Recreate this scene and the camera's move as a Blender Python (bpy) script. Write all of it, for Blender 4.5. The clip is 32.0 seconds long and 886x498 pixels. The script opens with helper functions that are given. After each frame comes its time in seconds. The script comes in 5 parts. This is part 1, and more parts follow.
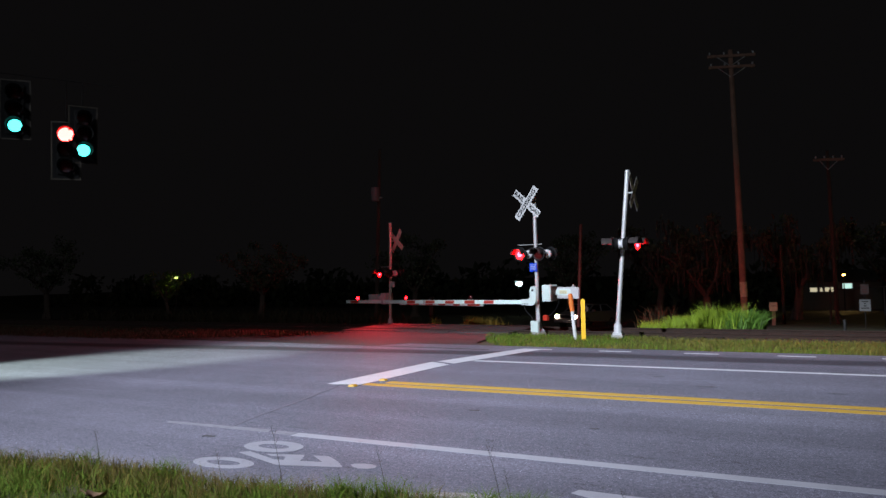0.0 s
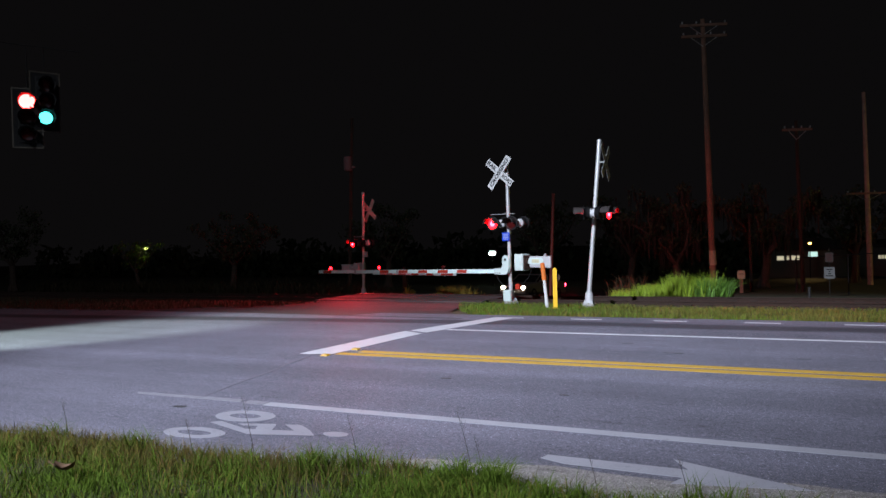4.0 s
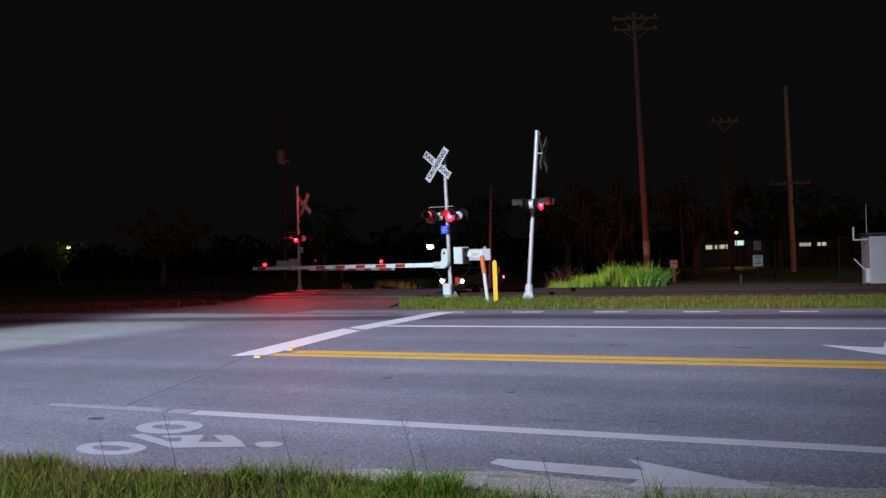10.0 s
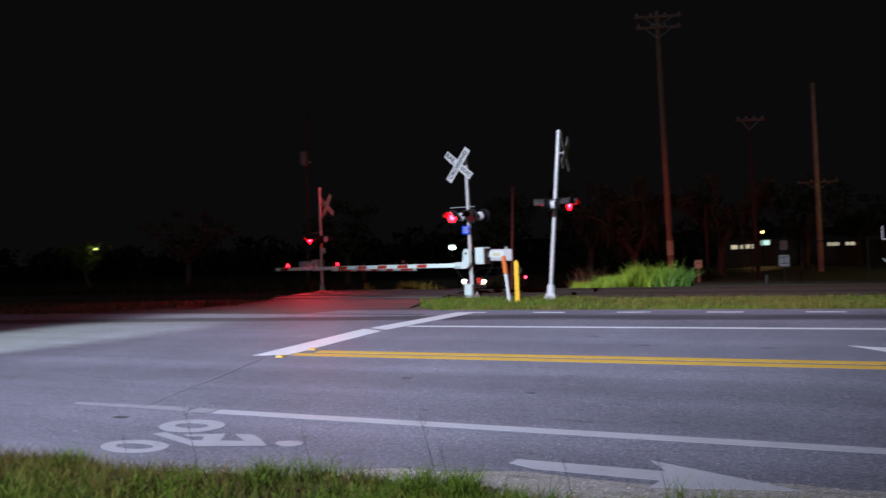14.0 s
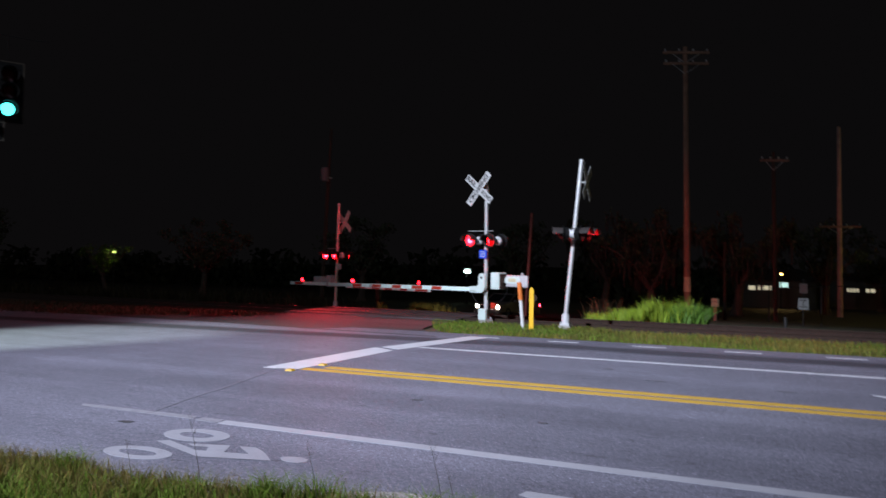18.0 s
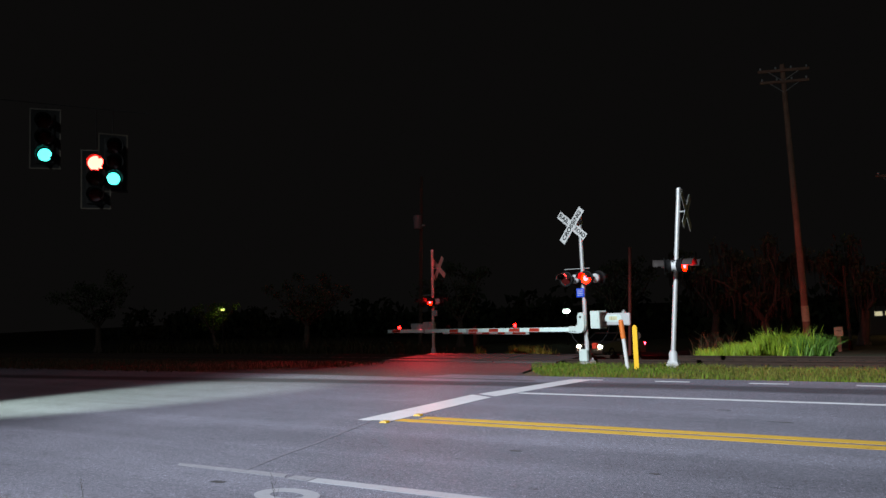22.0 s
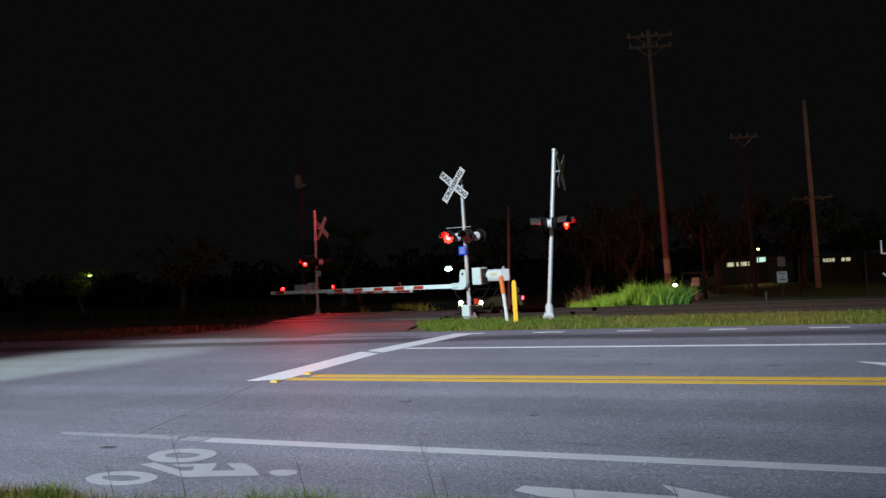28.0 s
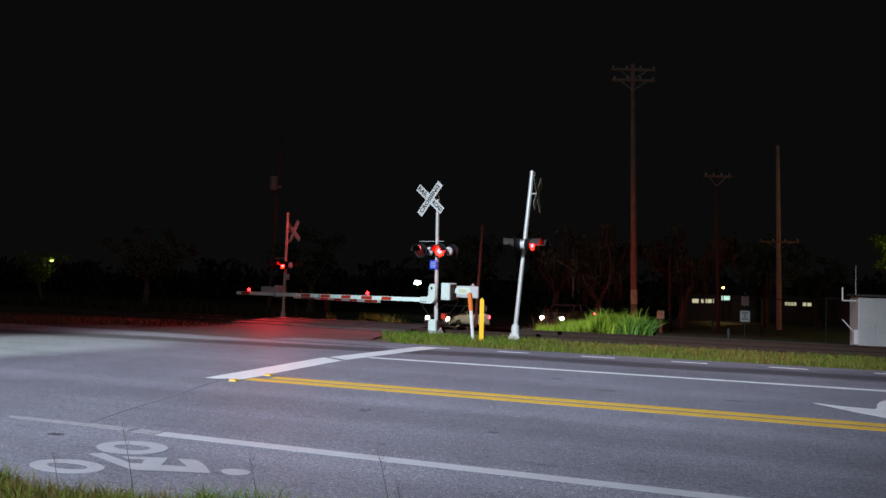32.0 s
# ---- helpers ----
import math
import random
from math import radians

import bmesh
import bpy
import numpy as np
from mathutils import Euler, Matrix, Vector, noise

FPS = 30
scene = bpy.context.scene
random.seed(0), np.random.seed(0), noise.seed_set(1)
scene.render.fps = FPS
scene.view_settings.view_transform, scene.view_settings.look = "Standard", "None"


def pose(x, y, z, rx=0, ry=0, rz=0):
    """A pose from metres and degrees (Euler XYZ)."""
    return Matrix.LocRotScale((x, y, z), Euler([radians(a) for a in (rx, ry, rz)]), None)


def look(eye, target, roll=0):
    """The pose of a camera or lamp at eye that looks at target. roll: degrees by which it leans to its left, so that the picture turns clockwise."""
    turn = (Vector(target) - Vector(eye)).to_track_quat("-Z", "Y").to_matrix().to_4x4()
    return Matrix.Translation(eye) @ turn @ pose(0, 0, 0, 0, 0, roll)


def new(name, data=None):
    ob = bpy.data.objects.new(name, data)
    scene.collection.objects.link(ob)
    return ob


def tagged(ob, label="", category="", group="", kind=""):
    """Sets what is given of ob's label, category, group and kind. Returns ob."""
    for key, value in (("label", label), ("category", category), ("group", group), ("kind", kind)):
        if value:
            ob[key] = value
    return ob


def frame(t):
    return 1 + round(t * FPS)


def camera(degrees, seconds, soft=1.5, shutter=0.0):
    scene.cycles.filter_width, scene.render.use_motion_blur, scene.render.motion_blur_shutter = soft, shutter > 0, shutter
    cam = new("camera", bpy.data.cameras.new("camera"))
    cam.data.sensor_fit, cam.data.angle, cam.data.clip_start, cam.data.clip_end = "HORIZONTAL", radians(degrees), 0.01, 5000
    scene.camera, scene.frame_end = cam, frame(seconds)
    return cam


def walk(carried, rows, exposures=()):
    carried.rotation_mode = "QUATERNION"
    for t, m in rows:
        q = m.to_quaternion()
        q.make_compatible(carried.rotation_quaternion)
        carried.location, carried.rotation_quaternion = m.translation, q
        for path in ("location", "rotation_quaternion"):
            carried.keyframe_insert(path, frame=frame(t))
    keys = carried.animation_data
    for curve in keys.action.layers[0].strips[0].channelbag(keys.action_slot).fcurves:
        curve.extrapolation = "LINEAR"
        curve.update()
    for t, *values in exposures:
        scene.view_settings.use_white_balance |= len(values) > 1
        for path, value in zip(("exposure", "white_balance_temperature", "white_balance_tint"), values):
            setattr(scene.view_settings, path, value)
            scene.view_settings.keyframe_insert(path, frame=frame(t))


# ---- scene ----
cam = camera(62.52, 32.0, 1.45, 0.8)
PATH = [
    (0, pose(0.174, -0.380, 1.627, 92.02, 1.25, 26.88)),
    (0.5, pose(0.173, -0.378, 1.625, 91.96, 1.10, 26.06)),
    (1, pose(0.172, -0.360, 1.622, 91.93, 0.92, 25.00)),
    (1.5, pose(0.174, -0.365, 1.611, 91.81, 0.69, 24.05)),
    (2, pose(0.176, -0.389, 1.627, 91.39, 0.48, 23.21)),
    (2.5, pose(0.170, -0.377, 1.615, 90.95, 0.47, 22.61)),
    (3, pose(0.167, -0.350, 1.605, 89.69, 0.88, 23.32)),
    (3.5, pose(0.190, -0.371, 1.619, 89.29, 1.41, 24.50)),
    (5.5, pose(0.139, -0.285, 1.605, 91.20, 1.14, 25.08)),
    (6, pose(0.092, -0.308, 1.600, 89.87, 1.20, 25.06)),
    (6.5, pose(0.056, -0.209, 1.597, 89.08, 1.44, 27.95)),
    (7, pose(0.090, -0.070, 1.604, 90.88, 2.17, 29.94)),
    (7.5, pose(0.063, 0.016, 1.603, 89.48, 3.03, 24.96)),
    (8, pose(0.047, -0.003, 1.606, 88.36, 2.65, 20.53)),
    (8.5, pose(0.039, -0.008, 1.605, 88.01, 2.49, 19.44)),
    (9, pose(0.040, -0.017, 1.611, 88.17, 2.42, 19.38)),
    (9.5, pose(0.019, -0.012, 1.611, 88.59, 2.32, 19.71)),
    (10, pose(0.013, -0.013, 1.605, 88.98, 2.27, 19.90)),
    (10.5, pose(0.003, -0.012, 1.601, 89.15, 2.26, 19.96)),
    (11, pose(0.003, -0.016, 1.596, 89.20, 2.25, 19.96)),
    (11.5, pose(0.003, -0.015, 1.598, 89.19, 2.25, 19.96)),
    (12, pose(0.001, -0.010, 1.594, 89.21, 2.26, 19.96)),
    (12.5, pose(0.002, -0.009, 1.597, 89.20, 2.28, 19.96)),
    (13, pose(-0.001, -0.004, 1.597, 89.22, 2.29, 19.96)),
    (13.5, pose(0.006, -0.003, 1.597, 89.22, 2.28, 20.22)),
    (14, pose(0.034, 0.003, 1.597, 89.10, 2.44, 21.65)),
    (14.5, pose(0.068, 0.004, 1.594, 89.00, 2.66, 24.79)),
    (16.5, pose(0.037, 0.111, 1.586, 88.77, 1.64, 22.54)),
    (17, pose(0.010, 0.065, 1.603, 89.25, 1.19, 22.08)),
    (17.5, pose(-0.018, 0.057, 1.584, 89.40, 0.89, 22.10)),
    (18, pose(-0.035, 0.077, 1.582, 90.91, -0.91, 22.84)),
    (18.5, pose(-0.068, 0.045, 1.586, 91.75, -0.94, 26.18)),
    (19, pose(-0.057, 0.067, 1.588, 91.75, -0.32, 26.07)),
    (19.5, pose(-0.050, 0.082, 1.582, 90.94, 0.39, 24.27)),
    (20, pose(-0.038, 0.065, 1.585, 89.73, 1.46, 22.86)),
    (20.5, pose(-0.064, 0.140, 1.555, 89.87, 0.60, 19.69)),
    (21, pose(-0.052, 0.299, 1.550, 91.42, -0.76, 22.38)),
    (21.5, pose(-0.093, 0.442, 1.550, 93.78, 0.59, 28.35)),
    (22, pose(-0.106, 0.439, 1.569, 94.41, 2.03, 30.54)),
    (22.5, pose(-0.139, 0.258, 1.594, 93.89, 2.80, 29.35)),
    (23, pose(-0.098, 0.292, 1.581, 92.52, 2.29, 24.30)),
    (23.5, pose(-0.015, 0.229, 1.567, 90.50, 1.48, 18.13)),
    (24, pose(-0.029, 0.228, 1.558, 89.62, 1.27, 17.12)),
    (24.5, pose(-0.057, 0.196, 1.559, 90.14, 0.52, 18.86)),
    (25, pose(-0.039, 0.185, 1.586, 90.44, -0.15, 20.68)),
    (25.5, pose(-0.057, 0.181, 1.569, 90.63, -0.58, 22.05)),
    (27.5, pose(-0.063, 0.195, 1.567, 90.74, 3.40, 22.15)),
    (28, pose(-0.061, 0.182, 1.564, 90.80, 3.25, 21.31)),
    (28.5, pose(-0.056, 0.175, 1.574, 90.90, 2.36, 20.79)),
    (29, pose(-0.055, 0.164, 1.578, 91.36, 1.34, 20.79)),
    (29.5, pose(-0.047, 0.161, 1.568, 91.86, 0.55, 20.51)),
    (30, pose(-0.073, 0.193, 1.566, 92.09, -0.20, 19.70)),
    (30.5, pose(-0.086, 0.197, 1.555, 92.13, -0.72, 19.07)),
    (31, pose(-0.064, 0.162, 1.565, 92.10, -1.09, 18.99)),
    (31.5, pose(-0.086, 0.185, 1.546, 92.15, -1.20, 18.97)),
    (32, pose(-0.085, 0.193, 1.524, 91.95, -1.32, 18.94)),
]
# the white balance drifts: violet early on, neutral late
BALANCE = [(0.0, 6650, 6), (3.5, 6600, 7), (7.0, 6500, 10), (13.0, 6450, 11), (17.0, 6450, 11), (18.0, 6500, 9), (19.0, 6650, 6), (20.0, 6750, 3), (22.0, 7050, -1), (24.0, 6880, -4), (25.0, 6650, 3), (28.0, 6750, -3), (31.0, 6780, -1), (32.0, 6780, -1)]
walk(cam, PATH, [(t, 0.0, kelvin, tint) for t, kelvin, tint in BALANCE])

# ---- world and large lights ----
world = bpy.data.worlds.new("night")
world.use_nodes = True
scene.world = world
world.node_tree.nodes["Background"].inputs[0].default_value = (0.11, 0.10, 0.11, 1)
world.node_tree.nodes["Background"].inputs[1].default_value = 0.030


def lamp(name, kind, at, target, power, color, size=0.3, cone=60, blend=0.5):
    data = bpy.data.lights.new(name, kind)
    data.energy, data.color = power, color
    data.shadow_soft_size = size
    if kind == "SPOT":
        data.spot_size, data.spot_blend = radians(cone), blend
    ob = new(name, data)
    ob.matrix_world = look(at, target)
    return ob


# street light over the verge behind the camera, with the spill of its glass
lamp("street_light", "SPOT", (-12.8, -23.6, 25.0), (-4.6, 13.2, 0.0), 185000, (0.78, 0.84, 1.0), 0.5, 28, 1.0)
lamp("street_light_spill", "POINT", (-12.8, -23.6, 24.5), (-6.6, 7.9, 0.0), 9500, (0.78, 0.84, 1.0), 0.5)
# unseen spot, added to lay the long pale pool on the road by the junction
lamp("junction_pool_spot", "SPOT", (-17.6, -0.6, 5.5), (-12.9, 9.4, 0), 23000, (0.80, 1.0, 0.87), 0.15, 21, 0.75)
# yard lamps beyond the tracks and on the far corner
lamp("yard_light", "SPOT", (2.96, 84.2, 0.75), (1.0, 66.0, -4.5), 160, (1.0, 0.62, 0.20), 0.15, 130, 0.6)
lamp("corner_light", "POINT", (-50.7, 47.0, 1.9), (-50.0, 40.0, 0.0), 16, (0.85, 1.0, 0.45), 0.15)
# the steady sum of the two alternating beams of each lamp pair of the crossing signals
lamp("crossing_beam", "SPOT", (-7.22, 20.98, 2.45), (-2.6, 42.0, 0.2), 3000, (1.0, 0.08, 0.05), 0.12, 44, 1.0)
lamp("road_beam", "SPOT", (-7.60, 20.15, 2.40), (-13.0, 16.0, 0.0), 850, (1.0, 0.03, 0.04), 0.12, 120, 1.0)
lamp("far_beam", "SPOT", (-16.75, 26.95, 1.75), (-12.8, 17.0, 0.0), 1900, (1.0, 0.03, 0.04), 0.12, 120, 1.0)
lamp("verge_beam", "SPOT", (-3.95, 19.55, 2.50), (4.0, 17.5, 1.0), 700, (1.0, 0.03, 0.04), 0.12, 120, 1.0)
lamp("street_beam", "SPOT", (-7.42, 20.96, 2.45), (-16.3, 27.4, 3.9), 3600, (1.0, 0.03, 0.05), 0.12, 30, 1.0)

# ---- materials ----


def mat(name, rgb, rough=0.6, metal=0.0, var=0.25, scale=6.0, bump=0.15, fine=120.0, stain=None, stain_amount=0.0, spec=0.5, island=0.0, transmission=0.0):
    """A principled material with variation at two scales, optional stains and fine relief."""
    m = bpy.data.materials.new(name)
    m.use_nodes = True
    nt = m.node_tree
    nodes, links = nt.nodes, nt.links
    b = nodes["Principled BSDF"]
    b.inputs["Roughness"].default_value = rough
    b.inputs["Metallic"].default_value = metal
    b.inputs["Specular IOR Level"].default_value = spec
    b.inputs["Transmission Weight"].default_value = transmission
    co = nodes.new("ShaderNodeTexCoord")
    big = nodes.new("ShaderNodeTexNoise")
    big.inputs["Scale"].default_value, big.inputs["Detail"].default_value = scale, 6
    small = nodes.new("ShaderNodeTexNoise")
    small.inputs["Scale"].default_value, small.inputs["Detail"].default_value = fine, 3
    for n in (big, small):
        links.new(co.outputs["Object"], n.inputs["Vector"])
    add = nodes.new("ShaderNodeMath")
    add.operation = "MULTIPLY_ADD"
    add.inputs[1].default_value = 0.5
    half = nodes.new("ShaderNodeMath")
    half.operation = "MULTIPLY"
    half.inputs[1].default_value = 0.5
    links.new(small.outputs["Fac"], half.inputs[0])
    links.new(big.outputs["Fac"], add.inputs[0])
    links.new(half.outputs[0], add.inputs[2])
    ramp = nodes.new("ShaderNodeValToRGB")
    ramp.color_ramp.elements[0].position, ramp.color_ramp.elements[1].position = 0.3, 0.7
    ramp.color_ramp.elements[0].color = [c * (1 - var) for c in rgb] + [1]
    ramp.color_ramp.elements[1].color = [min(1, c * (1 + var)) for c in rgb] + [1]
    links.new(add.outputs[0], ramp.inputs[0])
    out = ramp.outputs["Color"]
    if island:
        geo = nodes.new("ShaderNodeNewGeometry")
        hsv = nodes.new("ShaderNodeHueSaturation")
        mr = nodes.new("ShaderNodeMapRange")
        mr.inputs["To Min"].default_value, mr.inputs["To Max"].default_value = 1 - island, 1 + island
        links.new(geo.outputs["Random Per Island"], mr.inputs["Value"])
        links.new(mr.outputs["Result"], hsv.inputs["Value"])
        links.new(out, hsv.inputs["Color"])
        out = hsv.outputs["Color"]
    if stain:
        sn = nodes.new("ShaderNodeTexNoise")
        sn.inputs["Scale"].default_value, sn.inputs["Detail"].default_value, sn.inputs["Roughness"].default_value = scale * 2.3, 8, 0.75
        links.new(co.outputs["Object"], sn.inputs["Vector"])
        sr = nodes.new("ShaderNodeValToRGB")
        lo = 0.72 - 0.4 * stain_amount
        sr.color_ramp.elements[0].position, sr.color_ramp.elements[1].position = lo, lo + 0.09
        links.new(sn.outputs["Fac"], sr.inputs[0])
        mix = nodes.new("ShaderNodeMix")
        mix.data_type = "RGBA"
        links.new(sr.outputs["Color"], mix.inputs["Factor"])
        links.new(out, mix.inputs["A"])
        mix.inputs["B"].default_value = (*stain, 1)
        out = mix.outputs["Result"]
    links.new(out, b.inputs["Base Color"])
    if bump:
        bp = nodes.new("ShaderNodeBump")
        bp.inputs["Strength"].default_value, bp.inputs["Distance"].default_value = bump, 0.01
        links.new(small.outputs["Fac"], bp.inputs["Height"])
        links.new(bp.outputs["Normal"], b.inputs["Normal"])
    return m


def glow(name, rgb, strength, base=(0.02, 0.02, 0.02)):
    m = bpy.data.materials.new(name)
    m.use_nodes = True
    b = m.node_tree.nodes["Principled BSDF"]
    b.inputs["Base Color"].default_value = (*base, 1)
    b.inputs["Emission Color"].default_value = (*rgb, 1)
    b.inputs["Emission Strength"].default_value = strength
    b.inputs["Roughness"].default_value = 0.3
    return m


def asphalt_material(name, rgb, wear=1.0, tracks=()):
    """Asphalt with pale aggregate grains, worn wheel tracks along the lanes, patches and hairline cracks."""
    m = bpy.data.materials.new(name)
    m.use_nodes = True
    nodes, links = m.node_tree.nodes, m.node_tree.links
    b = nodes["Principled BSDF"]
    co = nodes.new("ShaderNodeTexCoord")

    def tex(kind, scale, stretch=None, **kw):
        n = nodes.new(kind)
        n.inputs["Scale"].default_value = scale
        for k, v in kw.items():
            n.inputs[k].default_value = v
        src = co.outputs["Object"]
        if stretch:
            mp = nodes.new("ShaderNodeMapping")
            mp.inputs["Scale"].default_value = stretch
            links.new(src, mp.inputs["Vector"])
            src = mp.outputs["Vector"]
        links.new(src, n.inputs["Vector"])
        return n

    def ramp(src, p0, c0, p1, c1):
        r = nodes.new("ShaderNodeValToRGB")
        r.color_ramp.elements[0].position, r.color_ramp.elements[1].position = p0, p1
        r.color_ramp.elements[0].color, r.color_ramp.elements[1].color = (c0, c0, c0, 1), (c1, c1, c1, 1)
        links.new(src, r.inputs[0])
        return r.outputs["Color"]

    def mul(a, c, fac=1.0):
        x = nodes.new("ShaderNodeMix")
        x.data_type, x.blend_type = "RGBA", "MULTIPLY"
        x.inputs["Factor"].default_value = fac
        links.new(a, x.inputs["A"])
        links.new(c, x.inputs["B"])
        return x.outputs["Result"]

    base = nodes.new("ShaderNodeRGB")
    base.outputs[0].default_value = (*rgb, 1)
    grain = tex("ShaderNodeTexVoronoi", 150.0)
    col = mul(base.outputs[0], ramp(grain.outputs["Color"], 0.2, 0.60, 0.97, 1.62))
    patch = tex("ShaderNodeTexNoise", 0.45, None, Detail=7.0, Roughness=0.62)
    col = mul(col, ramp(patch.outputs["Fac"], 0.32, 0.84, 0.68, 1.14))
    track = tex("ShaderNodeTexNoise", 1.0, (0.05, 1.15, 1.0), Detail=4.0, Roughness=0.55)
    col = mul(col, ramp(track.outputs["Fac"], 0.36, 0.84, 0.62, 1.08), wear)
    oil = tex("ShaderNodeTexNoise", 1.6, (0.35, 1.8, 1.0), Detail=9.0, Roughness=0.7)
    col = mul(col, ramp(oil.outputs["Fac"], 0.28, 0.62, 0.38, 1.0))
    pits = tex("ShaderNodeTexNoise", 5.0, (0.55, 2.4, 1.0), Detail=7.0, Roughness=0.72)
    col = mul(col, ramp(pits.outputs["Fac"], 0.34, 0.60, 0.43, 1.0))
    mottle = tex("ShaderNodeTexNoise", 26.0, None, Detail=4.0, Roughness=0.7)
    col = mul(col, ramp(mottle.outputs["Fac"], 0.32, 0.70, 0.68, 1.34))
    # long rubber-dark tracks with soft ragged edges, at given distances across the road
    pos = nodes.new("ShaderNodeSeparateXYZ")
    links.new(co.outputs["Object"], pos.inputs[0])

    def calc(op, a, c, d=None):
        x = nodes.new("ShaderNodeMath")
        x.operation = op
        for k, v in enumerate((a, c, d)):
            if v is None:
                continue
            if isinstance(v, (int, float)):
                x.inputs[k].default_value = v
            else:
                links.new(v, x.inputs[k])
        return x.outputs[0]

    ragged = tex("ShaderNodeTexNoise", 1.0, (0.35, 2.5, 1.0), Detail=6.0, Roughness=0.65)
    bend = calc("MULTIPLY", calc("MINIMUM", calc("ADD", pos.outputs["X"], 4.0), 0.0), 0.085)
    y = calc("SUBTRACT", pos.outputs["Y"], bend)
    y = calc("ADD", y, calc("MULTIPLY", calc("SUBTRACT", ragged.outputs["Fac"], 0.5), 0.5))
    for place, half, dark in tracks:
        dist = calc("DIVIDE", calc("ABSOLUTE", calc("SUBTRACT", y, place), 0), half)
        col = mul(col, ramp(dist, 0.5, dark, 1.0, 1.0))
    # single glittering stones in the surface
    spark = tex("ShaderNodeTexVoronoi", 115.0)
    bits = nodes.new("ShaderNodeSeparateColor")
    links.new(spark.outputs["Color"], bits.inputs[0])
    col = mul(col, ramp(bits.outputs[0], 0.965, 1.0, 0.99, 2.3))
    links.new(col, b.inputs["Base Color"])
    b.inputs["Roughness"].default_value = 0.72
    b.inputs["Specular IOR Level"].default_value = 0.35
    bp = nodes.new("ShaderNodeBump")
    bp.inputs["Strength"].default_value, bp.inputs["Distance"].default_value = 0.45, 0.006
    links.new(grain.outputs["Distance"], bp.inputs["Height"])
    links.new(bp.outputs["Normal"], b.inputs["Normal"])
    return m


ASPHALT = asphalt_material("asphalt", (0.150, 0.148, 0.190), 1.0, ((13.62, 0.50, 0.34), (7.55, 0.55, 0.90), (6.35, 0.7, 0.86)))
STREET = asphalt_material("side_street_asphalt", (0.058, 0.048, 0.052), 0.4)
SHOULDER = asphalt_material("gravelly_shoulder", (0.275, 0.255, 0.250), 0.3)
SOIL = mat("soil", (0.075, 0.055, 0.035), 0.95, var=0.4, scale=1.5, fine=30, bump=0.6)
TURF = mat("turf", (0.050, 0.046, 0.022), 0.95, var=0.5, scale=0.8, fine=25, bump=0.8, stain=(0.06, 0.045, 0.025), stain_amount=0.25)
BALLAST = mat("ballast", (0.030, 0.014, 0.008), 0.95, var=0.6, scale=2, fine=14, bump=1.0)
PAINT_WHITE = mat("road_paint_white", (0.53, 0.53, 0.58), 0.6, var=0.12, scale=3, fine=60, bump=0.3, stain=(0.27, 0.26, 0.28), stain_amount=0.34)
PAINT_FADED = mat("road_paint_faded", (0.225, 0.22, 0.255), 0.7, var=0.2, scale=4, fine=60, bump=0.3, stain=(0.165, 0.16, 0.195), stain_amount=0.5)
PAINT_YELLOW = mat("road_paint_yellow", (0.52, 0.315, 0.048), 0.6, var=0.15, scale=3, fine=60, bump=0.3, stain=(0.22, 0.13, 0.03), stain_amount=0.30)
TAR = mat("tar", (0.050, 0.048, 0.055), 0.6, var=0.3)
SEAM = mat("sealed_joint", (0.136, 0.134, 0.168), 0.7, var=0.3)
ALU = mat("aluminium", (0.62, 0.64, 0.66), 0.42, 0.55, var=0.12, scale=5, fine=90, bump=0.08, stain=(0.34, 0.35, 0.36), stain_amount=0.12)
GALV = mat("galvanised_steel", (0.50, 0.52, 0.53), 0.5, 0.5, var=0.2, scale=9, fine=70, bump=0.1)
CASE_WHITE = mat("white_enamel", (0.56, 0.66, 0.64), 0.45, 0.0, var=0.1, scale=4, fine=50, bump=0.08, stain=(0.35, 0.34, 0.31), stain_amount=0.2)
CAN_GREY = mat("dull_grey_can", (0.13, 0.13, 0.135), 0.6, var=0.2)
CASE_GREY = mat("grey_enamel", (0.45, 0.46, 0.48), 0.5, 0.0, var=0.12, scale=4, fine=50, bump=0.08, stain=(0.22, 0.2, 0.19), stain_amount=0.22)
SIGN_WHITE = mat("sign_sheeting_white", (0.60, 0.61, 0.62), 0.4, var=0.06, scale=6, fine=50, bump=0.04, stain=(0.5, 0.5, 0.48), stain_amount=0.12)
SIGN_BLACK = mat("sign_black", (0.012, 0.012, 0.013), 0.5, var=0.2)
SIGN_BLUE = mat("sign_blue", (0.01, 0.055, 0.55), 0.4, var=0.08)
BLACK = mat("black_paint", (0.006, 0.006, 0.007), 0.6, var=0.3, scale=8, spec=0.25)
STRIPE_RED = mat("reflective_red", (0.44, 0.034, 0.018), 0.4, var=0.12, scale=6)
STRIPE_WHITE = mat("reflective_white", (0.70, 0.86, 0.83), 0.4, var=0.08, scale=6)
ORANGE = mat("orange_sleeve", (0.62, 0.16, 0.03), 0.5, var=0.15, scale=6, stain=(0.3, 0.1, 0.03), stain_amount=0.2)
YELLOW = mat("yellow_plastic", (0.80, 0.46, 0.02), 0.45, var=0.08, scale=5)
CONCRETE = mat("concrete", (0.36, 0.35, 0.33), 0.85, var=0.2, scale=5, fine=60, bump=0.3, stain=(0.2, 0.19, 0.17), stain_amount=0.3)
RUST = mat("rusty_rail", (0.028, 0.014, 0.009), 0.9, 0.0, var=0.3)
RAIL_TOP = mat("worn_rail_head", (0.030, 0.016, 0.011), 0.85, 0.0, var=0.3)
